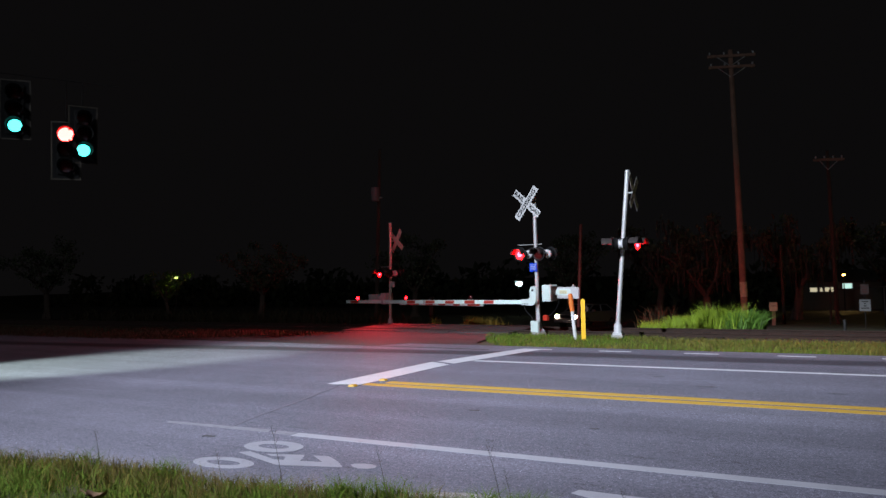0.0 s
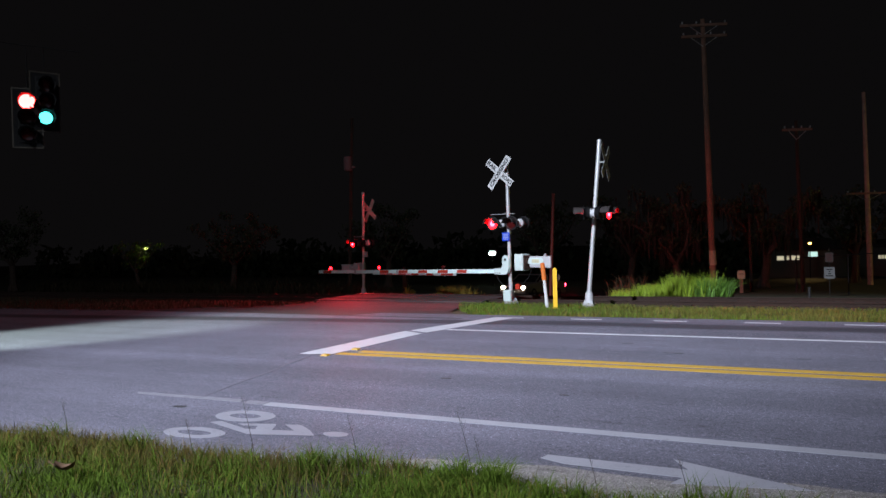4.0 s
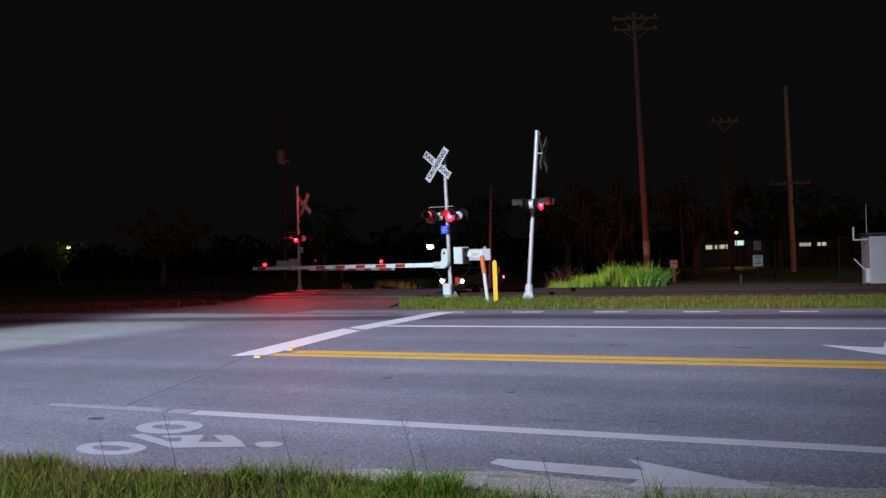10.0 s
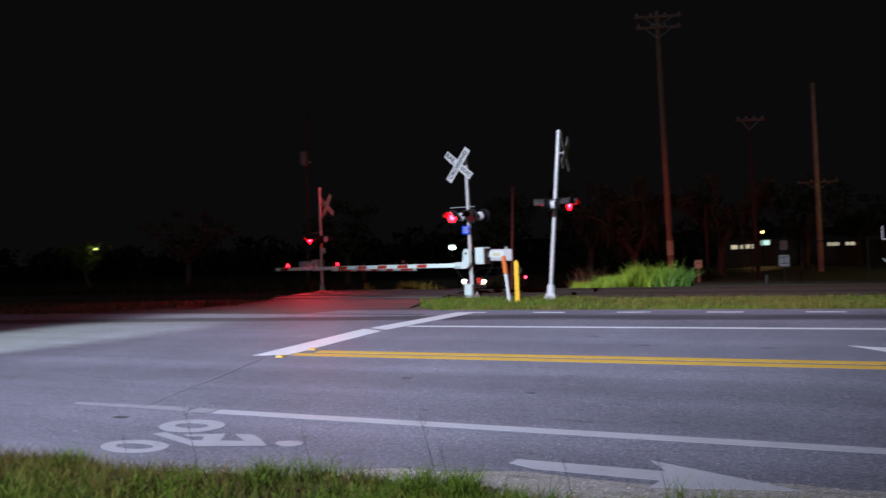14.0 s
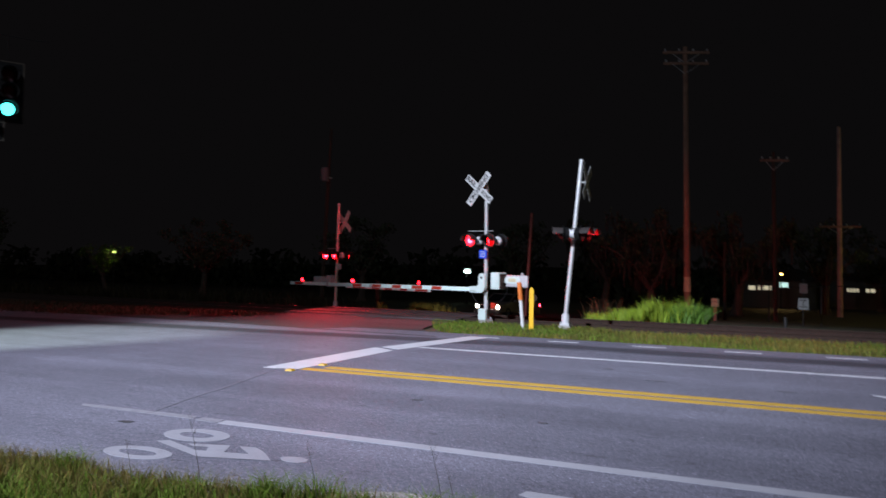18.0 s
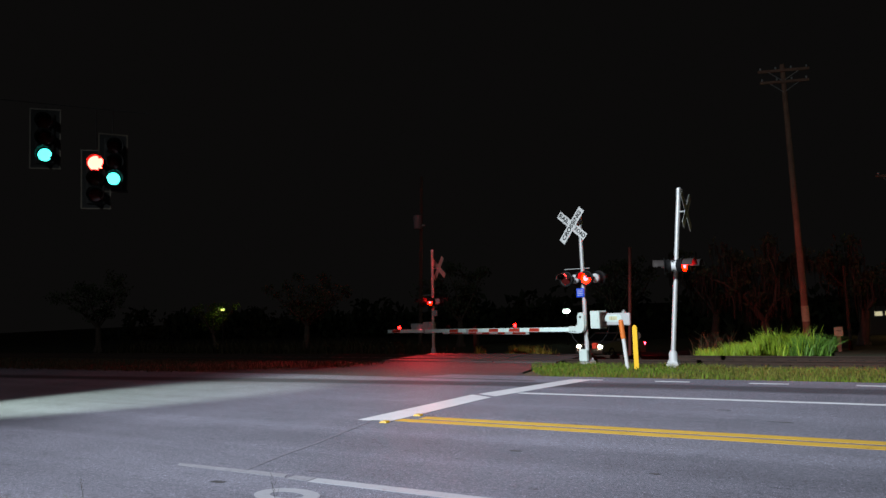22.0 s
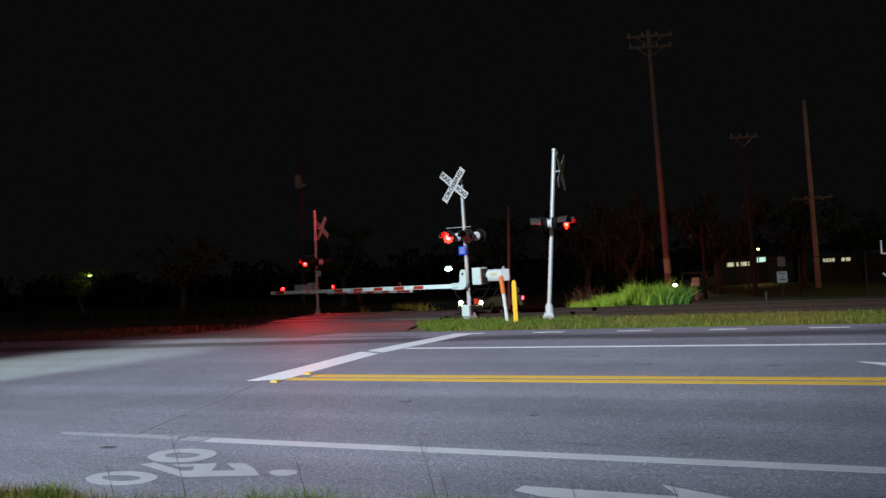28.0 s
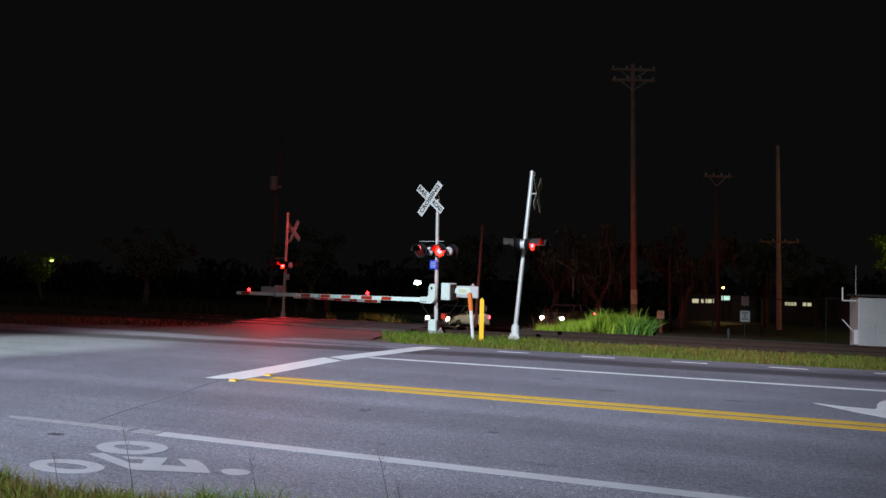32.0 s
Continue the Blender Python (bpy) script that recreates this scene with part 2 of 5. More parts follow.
TIE = mat("tarred_timber", (0.020, 0.011, 0.007), 0.9, var=0.4, scale=4, bump=0.5)
POLE_WOOD = mat("weathered_pole_wood", (0.26, 0.155, 0.11), 0.85, var=0.4, scale=2.5, fine=40, bump=0.5)
POLE_PALE = mat("bleached_pole_wood", (0.50, 0.33, 0.27), 0.85, var=0.4, scale=2.5, fine=40, bump=0.5)
POLE_DARK = mat("dark_pole_wood", (0.05, 0.030, 0.023), 0.9, var=0.4, scale=2.5, fine=40, bump=0.5)
POLE_BAND = mat("pale_pole_wrap", (0.56, 0.54, 0.36), 0.7, var=0.2)
BARK = mat("bark", (0.095, 0.068, 0.054), 0.9, var=0.45, scale=5, fine=30, bump=0.8)
LEAF = mat("dark_leaf", (0.055, 0.066, 0.032), 0.7, var=0.3, island=0.4)
MOSS = mat("hanging_moss", (0.034, 0.028, 0.023), 0.9, var=0.3, island=0.35)
# grass of the verges; also the brightened leaf colour of two lamp-lit trees
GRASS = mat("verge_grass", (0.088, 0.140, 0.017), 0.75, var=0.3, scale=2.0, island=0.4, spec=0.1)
GRASS_DRY = mat("dry_verge_grass", (0.150, 0.108, 0.026), 0.8, var=0.3, scale=1.0, island=0.45, spec=0.1)
# near-black: the darkness of the corner and brush is put into this colour
GRASS_DARKENED = mat("darkened_corner_grass", (0.028, 0.019, 0.004), 0.8, var=0.4, scale=0.7, island=0.5)
GRASS_OLIVE = mat("olive_verge_grass", (0.110, 0.112, 0.025), 0.8, var=0.4, scale=0.7, island=0.5, spec=0.1)
REED_DARK = mat("tall_dark_grass", (0.085, 0.19, 0.02), 0.6, var=0.2, island=0.4)
STONE = mat("pale_gravel_grains", (0.30, 0.275, 0.285), 0.85, var=0.2, scale=3, island=0.5)
REED = mat("tall_bright_grass", (0.25, 0.37, 0.025), 0.6, var=0.2, island=0.4)
WEED = mat("dry_yellow_weed", (0.42, 0.31, 0.05), 0.7, var=0.25, island=0.4)
DEAD_LEAF = mat("dead_leaf", (0.15, 0.085, 0.05), 0.8, var=0.35, scale=20)
SEED_TIP = mat("seed_tip", (0.125, 0.092, 0.036), 0.85, var=0.3, island=0.4, spec=0.1)
SEED = mat("seed_stalk", (0.055, 0.045, 0.035), 0.8, var=0.3)
CABINET = mat("cabinet_aluminium", (0.33, 0.35, 0.36), 0.5, 0.25, var=0.18, scale=1.6, fine=40, bump=0.06, stain=(0.36, 0.36, 0.37), stain_amount=0.3)
CAR_DARK = mat("grey_brown_car_paint", (0.21, 0.19, 0.18), 0.35, 0.2, var=0.08)
CAR_SILVER = mat("silver_car_paint", (0.30, 0.30, 0.31), 0.3, 0.5, var=0.06)
GLASS_DARK = mat("dark_glazing", (0.012, 0.013, 0.015), 0.08, var=0.1, bump=0)
RUBBER = mat("rubber", (0.012, 0.012, 0.012), 0.8, var=0.2)
CHROME = mat("chrome", (0.6, 0.6, 0.62), 0.2, 0.9, var=0.05, bump=0)
LENS_OFF = mat("unlit_red_lens", (0.055, 0.006, 0.006), 0.2, var=0.1, bump=0)
LENS_GREY = mat("pale_lens", (0.55, 0.56, 0.59), 0.25, var=0.1, bump=0)
SIGNAL_YELLOW = mat("signal_housing", (0.016, 0.015, 0.013), 0.5, var=0.2)
HOOD = mat("black_hood_paint", (0.034, 0.028, 0.028), 0.7, var=0.2, spec=0.2)
VISOR = mat("visor_paint", (0.014, 0.013, 0.013), 0.65, var=0.2, spec=0.3)
SIGNAL_BLACK = mat("signal_black", (0.006, 0.006, 0.006), 0.9, var=0.2, spec=0.1)
BACKPLATE_EDGE = mat("yellow_backplate_tape", (0.016, 0.011, 0.004), 0.7, var=0.15)
FAR_MAST = mat("weathered_pale_mast", (0.50, 0.47, 0.43), 0.6, 0.1, var=0.2, scale=5)
WIRE_DARK = mat("dark_fence_steel", (0.022, 0.022, 0.022), 0.6, 0.3, var=0.2)
# red light on the steel post put into its colour; also red print
POST_RED = mat("red_lit_post_and_print", (0.13, 0.02, 0.014), 0.7, var=0.3)
PAINT_LINE = mat("road_paint_line", (0.345, 0.342, 0.390), 0.6, var=0.14, scale=3, fine=60, bump=0.3, stain=(0.25, 0.24, 0.27), stain_amount=0.36)
PAINT_WORN = mat("road_paint_worn", (0.285, 0.282, 0.325), 0.6, var=0.14, scale=3, fine=60, bump=0.3, stain=(0.24, 0.23, 0.26), stain_amount=0.42)
NOTICE_WHITE = mat("weathered_white_sign", (0.26, 0.27, 0.27), 0.5, var=0.15)
NOTICE_PINK = mat("faded_red_sign", (0.075, 0.042, 0.036), 0.5, var=0.15)
WALL_SIDING = mat("house_siding", (0.12, 0.115, 0.10), 0.8, var=0.15)
ROOFING = mat("roofing", (0.06, 0.055, 0.05), 0.9, var=0.3)

RED_LIT = glow("red_lamp_lit", (1.0, 0.0007, 0.0022), 75)
RED_CORE = glow("red_lamp_core", (1.0, 0.0065, 0.014), 110)
RED_ARM = glow("red_arm_lamp_lit", (1.0, 0.0028, 0.007), 45)
SIGNAL_RED = glow("signal_red_lit", (1.0, 0.016, 0.016), 60)
SIGNAL_GREEN = glow("signal_green_lit", (0.06, 0.80, 0.72), 5)
HEADLIGHT = glow("headlight_lit", (1.0, 0.86, 0.66), 300)
FLOOD = glow("floodlight_lit", (0.72, 1.0, 0.95), 14)
SODIUM = glow("sodium_lamp_lit", (1.0, 0.55, 0.12), 18)
FLOOD_YELLOW = glow("yellow_floodlight_lit", (1.0, 0.88, 0.16), 260)
LAMP_DIM = glow("far_lamp_lit", (0.85, 0.95, 0.25), 3)
WINDOW_LIT = glow("lit_window", (1.0, 0.90, 0.62), 0.55)
WINDOW_COOL = glow("lit_porch", (0.65, 1.0, 0.92), 0.9)
TAIL = glow("tail_light_lit", (1.0, 0.012, 0.03), 60)
AMBER = glow("amber_marker_lit", (1.0, 0.42, 0.04), 2.0)

# ---- mesh helpers ----


class Shape:
    """Collects faces; each piece may go through a matrix."""

    def __init__(self):
        self.v, self.f, self.smooth = [], [], []

    def add(self, verts, faces, m=None, smooth=False):
        k = len(self.v)
        self.v += [tuple(m @ Vector(p)) if m else tuple(p) for p in verts]
        self.f += [tuple(i + k for i in f) for f in faces]
        self.smooth += [smooth] * len(faces)
        return self

    def box(self, x0, x1, y0, y1, z0, z1, m=None, c=0.0):
        """A box; with c its edges along the longest axis and its rims are chamfered by c."""
        if not c:
            p = [(x, y, z) for x in (x0, x1) for y in (y0, y1) for z in (z0, z1)]
            return self.add(p, [(0, 1, 3, 2), (4, 6, 7, 5), (0, 4, 5, 1), (2, 3, 7, 6), (0, 2, 6, 4), (1, 5, 7, 3)], m)
        bm = bmesh.new()
        bmesh.ops.create_cube(bm, size=1.0, matrix=Matrix.Translation(((x0 + x1) / 2, (y0 + y1) / 2, (z0 + z1) / 2)) @ Matrix.Diagonal((x1 - x0, y1 - y0, z1 - z0, 1)))
        bmesh.ops.bevel(bm, geom=bm.edges[:], offset=c, segments=2, affect="EDGES", profile=0.5)
        bm.verts.index_update()
        self.add([v.co for v in bm.verts], [[v.index for v in f.verts] for f in bm.faces], m)
        bm.free()
        return self

    def tube(self, a, b, r0, r1=None, n=12, caps=True, m=None):
        r1 = r0 if r1 is None else r1
        a, b = Vector(a), Vector(b)
        q = (b - a).to_track_quat("Z", "Y")
        ring = [(math.cos(2 * math.pi * i / n), math.sin(2 * math.pi * i / n)) for i in range(n)]
        p = [a + q @ Vector((x * r0, y * r0, 0)) for x, y in ring] + [b + q @ Vector((x * r1, y * r1, 0)) for x, y in ring]
        self.add(p, [(i, (i + 1) % n, n + (i + 1) % n, n + i) for i in range(n)], m, True)
        if caps:
            self.add(p[:n], [tuple(range(n))[::-1]], m)
            self.add(p[n:], [tuple(range(n))], m)
        return self

    def lathe(self, profile, n=20, m=None, arc=1.0, start=0.0):
        """Turns (radius, z) pairs about the z axis; arc under 1 leaves it open."""
        k = n if arc >= 1 else n + 1
        p = []
        for r, z in profile:
            for i in range(k):
                a = 2 * math.pi * (start + arc * i / n)
                p.append((r * math.cos(a), r * math.sin(a), z))
        f = []
        for j in range(len(profile) - 1):
            for i in range(n):
                i2 = (i + 1) % k
                f.append((j * k + i, j * k + i2, (j + 1) * k + i2, (j + 1) * k + i))
        return self.add(p, f, m, True)

    def prism(self, poly, z0, z1, m=None):
        n = len(poly)
        p = [(x, y, z0) for x, y in poly] + [(x, y, z1) for x, y in poly]
        f = [tuple(range(n))[::-1], tuple(range(n, 2 * n))] + [(i, (i + 1) % n, n + (i + 1) % n, n + i) for i in range(n)]
        return self.add(p, f, m)

    def mesh(self, name, *materials):
        me = bpy.data.meshes.new(name)
        me.from_pydata(self.v, [], self.f)
        me.polygons.foreach_set("use_smooth", self.smooth)
        for x in materials:
            me.materials.append(x)
        me.update()
        return me


def part(name, shape, material, parent=None, label="", m=None):
    """Links a shape as one mesh object under a thing or a part."""
    ob = new(name, shape.mesh(name, material) if isinstance(shape, Shape) else shape)
    if parent:
        ob.parent = parent
    if m:
        ob.matrix_basis = m
    if label:
        ob["label"] = label
    return ob


def thing(name, at, label, category, group="", kind="", rz=0.0, m=None):
    """An empty at the thing's base that carries its parts."""
    ob = new(name)
    ob.empty_display_size = 0.2
    ob.matrix_world = m if m else pose(*at, 0, 0, rz)
    return tagged(ob, label, category, group, kind)


def solo(name, shape, material, label, category, group="", kind=""):
    return tagged(part(name, shape, material), label, category, group, kind)


def lettering(name, text, size, material, parent, m, width=None):
    """Raised letters in the built-in font, as a mesh; width sets the text's length."""
    cu = bpy.data.curves.new(name, "FONT")
    cu.body, cu.size, cu.align_x, cu.align_y, cu.extrude, cu.offset = text, size, "CENTER", "CENTER", 0.001, 0.005
    tmp = new(name + "_source", cu)
    dg = bpy.context.evaluated_depsgraph_get()
    me = bpy.data.meshes.new_from_object(tmp.evaluated_get(dg))
    bpy.data.objects.remove(tmp)
    bpy.data.curves.remove(cu)
    if width:
        xs = [v.co.x for v in me.vertices]
        k = width / (max(xs) - min(xs))
        for v in me.vertices:
            v.co.x *= k
    me.materials.clear()
    me.materials.append(material)
    ob = new(name, me)
    ob.parent = parent
    ob.matrix_basis = m
    return ob


def ground_z(y, x=0.0):
    """Level road, then ground that falls away behind the verge and dips along the side street."""
    dip = min(max((-5.0 - x) / 4, 0), 1) * min(max((y - 27) / 6, 0), 1) * 0.42
    east = min(max((x + 0.5) / 1.5, 0), 1) * min(max((y - 22.9) / 0.8, 0), 1) * 0.15
    if y < 14.8:
        return 0.0
    if y < 26:
        return -0.04 * (y - 14.8) - east
    if y < 42:
        return -0.448 - 0.06 * (y - 26) - dip - east * min(max((32 - y) / 6, 0), 1)
    return -1.408 - 0.035 * (min(y, 140) - 42) - dip * min(max((52 - y) / 8, 0), 1)


def near_edge(x):
    """The near verge's edge along the road."""
    return min(max(3.97 + 0.07 * (x + 5.0), 3.4), 4.6) + 0.05 * math.sin(2.1 * x) + 0.03 * math.sin(5.3 * x + 1)


def far_edge(x):
    """The far side of the main road: verge, mouth of the side street, far corner."""
    if x > -6.1:
        return 14.9
    if x > -8.9:
        return 14.9 + 1.1 * (-6.1 - x) + 0.34 * (-6.1 - x) ** 2
    return 14.3


# ---- setting: ground, road, markings ----
def build_ground():
    xs = [-400, -250, -150, -100, -70, -50, -40] + [-30 + 1.0 * i for i in range(71)] + [50, 70, 100, 150, 250, 400]
    ys = [-200, -80, -40, -20, -10, -5, -2, 0] + [1 + 0.5 * i for i in range(7)] + [4.6, 6, 8, 10, 12, 14, 14.8] + [16 + i for i in range(30)] + [48, 52, 58, 66, 76, 90, 110, 140, 200, 300, 500, 900]
    s = Shape()
    v = []
    for y in ys:
        for x in xs:
            z = ground_z(y, x) - 0.03
            if y <= 4.2:
                z = -0.03 + 0.02 * (4.2 - max(y, 0)) + 0.015 * noise.noise((x * 0.7, y * 0.7, 0))
            if y > 16:
                z += 0.05 * noise.noise((x * 0.25, y * 0.25, 3))
            v.append((x, y, z))
    w = len(xs)
    s.add(v, [(j * w + i, j * w + i + 1, (j + 1) * w + i + 1, (j + 1) * w + i) for j in range(len(ys) - 1) for i in range(w - 1)], None, True)
    solo("ground", s, TURF, "dark patchy turf and bare soil ground", "ground", kind="structure")


def strip(name, lower, upper, xs, z, material, label, category, thick=0.0, kind="structure"):
    """A flat sheet between two curves over x, with a little thickness."""
    s = Shape()
    v, n = [], len(xs)
    for x in xs:
        v += [(x, lower(x), z), (x, upper(x), z), (x, lower(x), z - thick), (x, upper(x), z - thick)]
    f = []
    for i in range(n - 1):
        a, b = 4 * i, 4 * i + 4
        f += [(a, b, b + 1, a + 1), (a + 2, b + 2, b, a), (a + 1, b + 1, b + 3, a + 3)]
    s.add(v, f)
    return solo(name, s, material, label, category, kind=kind)


def build_roads():
    xs = [-160, -120, -80, -60, -45] + [-40 + 0.5 * i for i in range(121)] + [24, 30, 40, 60, 90, 160]
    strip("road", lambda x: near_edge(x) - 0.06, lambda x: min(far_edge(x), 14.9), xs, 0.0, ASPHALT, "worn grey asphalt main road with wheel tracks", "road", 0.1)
    xs2 = [-5.5 + 0.15 * i for i in range(110)] + [12, 20, 40, 90]
    strip("shoulder", lambda x: near_edge(x) - 0.05, lambda x: near_edge(x) - 0.03 + min(max((x + 4.5) / 3.2, 0), 1) * 0.50 + 0.03 * math.sin(3.1 * x) + 0.02 * math.sin(7.7 * x), xs2, 0.0018, SHOULDER, "pale gravelly road shoulder beside the grass", "shoulder", 0.02)
    # side street over the tracks, then bending away behind the verge
    mid = [(-11.0, 14.2), (-10.9, 16.2), (-10.7, 18), (-11.5, 24), (-12.4, 31), (-13.0, 37), (-12.4, 41), (-10.2, 44.4), (-6.6, 46.8), (-4.4, 50.2), (-2.6, 56), (1.2, 70), (4.6, 84), (9, 104), (16, 134)]
    half = [5.0, 3.7, 2.9, 3.2, 3.4, 3.4, 3.4, 3.3, 3.1, 3.0, 3, 3, 3, 3, 3]
    v = []
    for i, (x, y) in enumerate(mid):
        a, b = mid[max(i - 1, 0)], mid[min(i + 1, len(mid) - 1)]
        d = Vector((b[0] - a[0], b[1] - a[1])).normalized()
        for k in (-1, 1):
            px, py = x + d.y * half[i] * k, y - d.x * half[i] * k
            v.append((px, py, ground_z(py, px) + 0.004 + (0.04 if 19 < py < 26 else 0)))
    s = Shape().add(v, [(2 * i, 2 * i + 1, 2 * i + 3, 2 * i + 2) for i in range(len(mid) - 1)])
    solo("side_street", s, STREET, "grey asphalt side street crossing the tracks", "road", kind="structure")


def mark(name, polys, material, label, group="road markings"):
    s = Shape()
    for p in polys:
        s.prism(p, 0.0005, 0.0035)
    return solo(name, s, material, label, "road marking", group)


def rect(x0, x1, y, w):
    return [(x0, y - w / 2), (x1, y - w / 2), (x1, y + w / 2), (x0, y + w / 2)]


def oval(cx, cy, rx, ry, n=28):
    return [(cx + rx * math.cos(2 * math.pi * i / n), cy + ry * math.sin(2 * math.pi * i / n)) for i in range(n)]


def ragged(cx, cy, rx, ry, seed, n=22):
    """An oval with an uneven outline."""
    return [(cx + rx * k * math.cos(a), cy + ry * k * math.sin(a)) for a, k in ((2 * math.pi * i / n, 0.75 + 0.9 * noise.noise((i * 0.9, seed * 3.1, 5))) for i in range(n))]


def ring(cx, cy, rx, ry, ix, iy, n=36):
    """An oval band between an outer and an inner oval."""
    v = []
    for i in range(n):
        c, d = math.cos(2 * math.pi * i / n), math.sin(2 * math.pi * i / n)
        v += [(cx + rx * c, cy + ry * d, 0.0035), (cx + ix * c, cy + iy * d, 0.0035), (cx + rx * c, cy + ry * d, 0.0005), (cx + ix * c, cy + iy * d, 0.0005)]
    f = []
    for i in range(n):
        a, b = 4 * i, 4 * ((i + 1) % n)
        f += [(a, b, b + 1, a + 1), (a + 2, b + 2, b, a), (a + 1, b + 1, b + 3, a + 3)]
    return Shape().add(v, f)


def build_markings():
    mark("bike_lane_line", [rect(-4.7, 70, 5.74, 0.14)], PAINT_LINE, "worn white line beside the bicycle lane")
    mark("faded_lane_line", [[(-6.5, 5.70), (-5.02, 5.71), (-5.08, 5.83), (-6.56, 5.78)], rect(-4.98, -4.72, 5.75, 0.13)], PAINT_FADED, "faded remains of the white lane line")
    mark("centre_line", [rect(-5.93, 70, 8.975, 0.185)], PAINT_YELLOW, "yellow centre line of a double pair", "double centre line")
    mark("centre_line", [rect(-5.70, 70, 9.250, 0.185)], PAINT_YELLOW, "yellow centre line of a double pair", "double centre line")
    mark("turn_lane_line", [rect(-5.55, 70, 12.16, 0.12)], PAINT_WHITE, "solid white line between lanes")
    for i in range(-1, 24):
        mark("lane_dash", [rect(-3.77 + 1.655 * i, -3.14 + 1.655 * i, 14.42, 0.10)], PAINT_WHITE, "short white lane dash", "dotted lane line")
    mark("stop_bar", [[(-6.50, 8.80), (-5.97, 8.84), (-5.76, 11.50), (-6.25, 11.76)]], PAINT_WHITE, "broad white stop bar")
    mark("stop_bar", [[(-6.18, 11.86), (-5.74, 11.66), (-5.02, 14.36), (-5.46, 14.40)]], PAINT_WHITE, "broad white stop bar across the far lane")
    mark("bike_lane_arrow", [[(-1.47, 4.87), (-1.27, 4.79), (-0.44, 4.76), (-0.42, 4.945), (-1.44, 4.97)],
                             [(-0.44, 4.76), (-0.50, 4.61), (0.37, 4.775), (-0.55, 5.16), (-0.42, 4.945)]], PAINT_LINE, "white arrow painted in the bicycle lane")
    t = thing("bicycle_symbol", (0, 0, 0), "white bicycle with rider symbol painted on the lane", "road marking", "road markings")
    for cx, cy, rx, ry, ix, iy in ((-4.565, 4.565, 0.325, 0.165, 0.185, 0.075), (-4.545, 5.225, 0.325, 0.205, 0.175, 0.09)):
        part("wheel", ring(cx, cy, rx, ry, ix, iy), PAINT_WORN, t, "painted oval wheel")
    # the frame is one outline round two small gaps
    v = [(-4.71, 4.91), (-4.08, 4.68), (-4.02, 4.68), (-4.20, 4.82), (-4.62, 4.98), (-3.47, 4.83), (-3.58, 4.94), (-3.74, 4.91), (-3.95, 4.87), (-4.11, 4.84),
         (-4.41, 4.955), (-4.31, 4.91), (-4.17, 4.94), (-4.02, 5.02), (-4.05, 5.06), (-3.96, 5.07), (-3.69, 5.03), (-3.81, 5.10)]
    f = [(0, 1, 2, 3, 4), (3, 2, 5, 6, 7, 8, 9), (10, 11, 12, 13, 14), (12, 9, 8, 13), (15, 7, 6, 16, 17)]
    part("frame", Shape().add([(x, y, 0.0035) for x, y in v], f), PAINT_WORN, t, "painted frame and body")
    head = [(-3.45, 4.93), (-3.40, 4.88), (-3.33, 4.86), (-3.25, 4.87), (-3.20, 4.92), (-3.22, 4.98), (-3.30, 5.01), (-3.38, 5.0), (-3.43, 4.97)]
    part("head", Shape().prism(head, 0.0005, 0.0035), PAINT_WORN, t, "painted rider's head")
    mark("turn_arrow", [[(1.36, 10.50), (1.71, 10.06), (1.96, 9.80), (2.17, 9.59), (2.40, 9.50), (3.10, 9.50), (2.85, 10.45), (2.06, 10.45), (2.01, 10.35), (1.70, 10.39)],
                        [(2.06, 10.45), (2.85, 10.45), (3.20, 10.95), (4.40, 11.15), (4.40, 11.65), (2.80, 11.55), (2.57, 11.41), (2.32, 11.19), (2.19, 10.97), (2.11, 10.71)]], PAINT_WHITE, "white curved turn arrow on the far lane")
    mark("tar_patch", [ragged(-5.50, 5.34, 0.10, 0.05, 1)], TAR, "small dark tar patch", "tar patches")
    for x, y, a, b in ((-6.2, 8.83, 0.13, 0.03), (-5.99, 8.86, 0.08, 0.025), (-5.72, 9.44, 0.10, 0.02), (0.5, 12.3, 0.16, 0.03), (0.9, 12.28, 0.14, 0.025), (-2.0, 11.1, 0.12, 0.04), (-1.2, 10.3, 0.16, 0.04), (0.4, 10.2, 0.12, 0.03), (-1.9, 7.1, 0.06, 0.03), (-3.5, 7.6, 0.09, 0.04)):
        mark("tar_patch", [ragged(x, y, a, b, x)], TAR, "small dark tar patch", "tar patches")
    mark("sealed_joint", [[(-6.240, 8.66), (-6.195, 8.66), (-5.885, 7.28), (-5.925, 7.28)], [(-5.925, 7.28), (-5.885, 7.28), (-5.765, 6.51), (-5.805, 6.51)], [(-5.805, 6.51), (-5.765, 6.51), (-5.60, 5.80), (-5.63, 5.80)]], SEAM, "dark sealed joint across the lane")


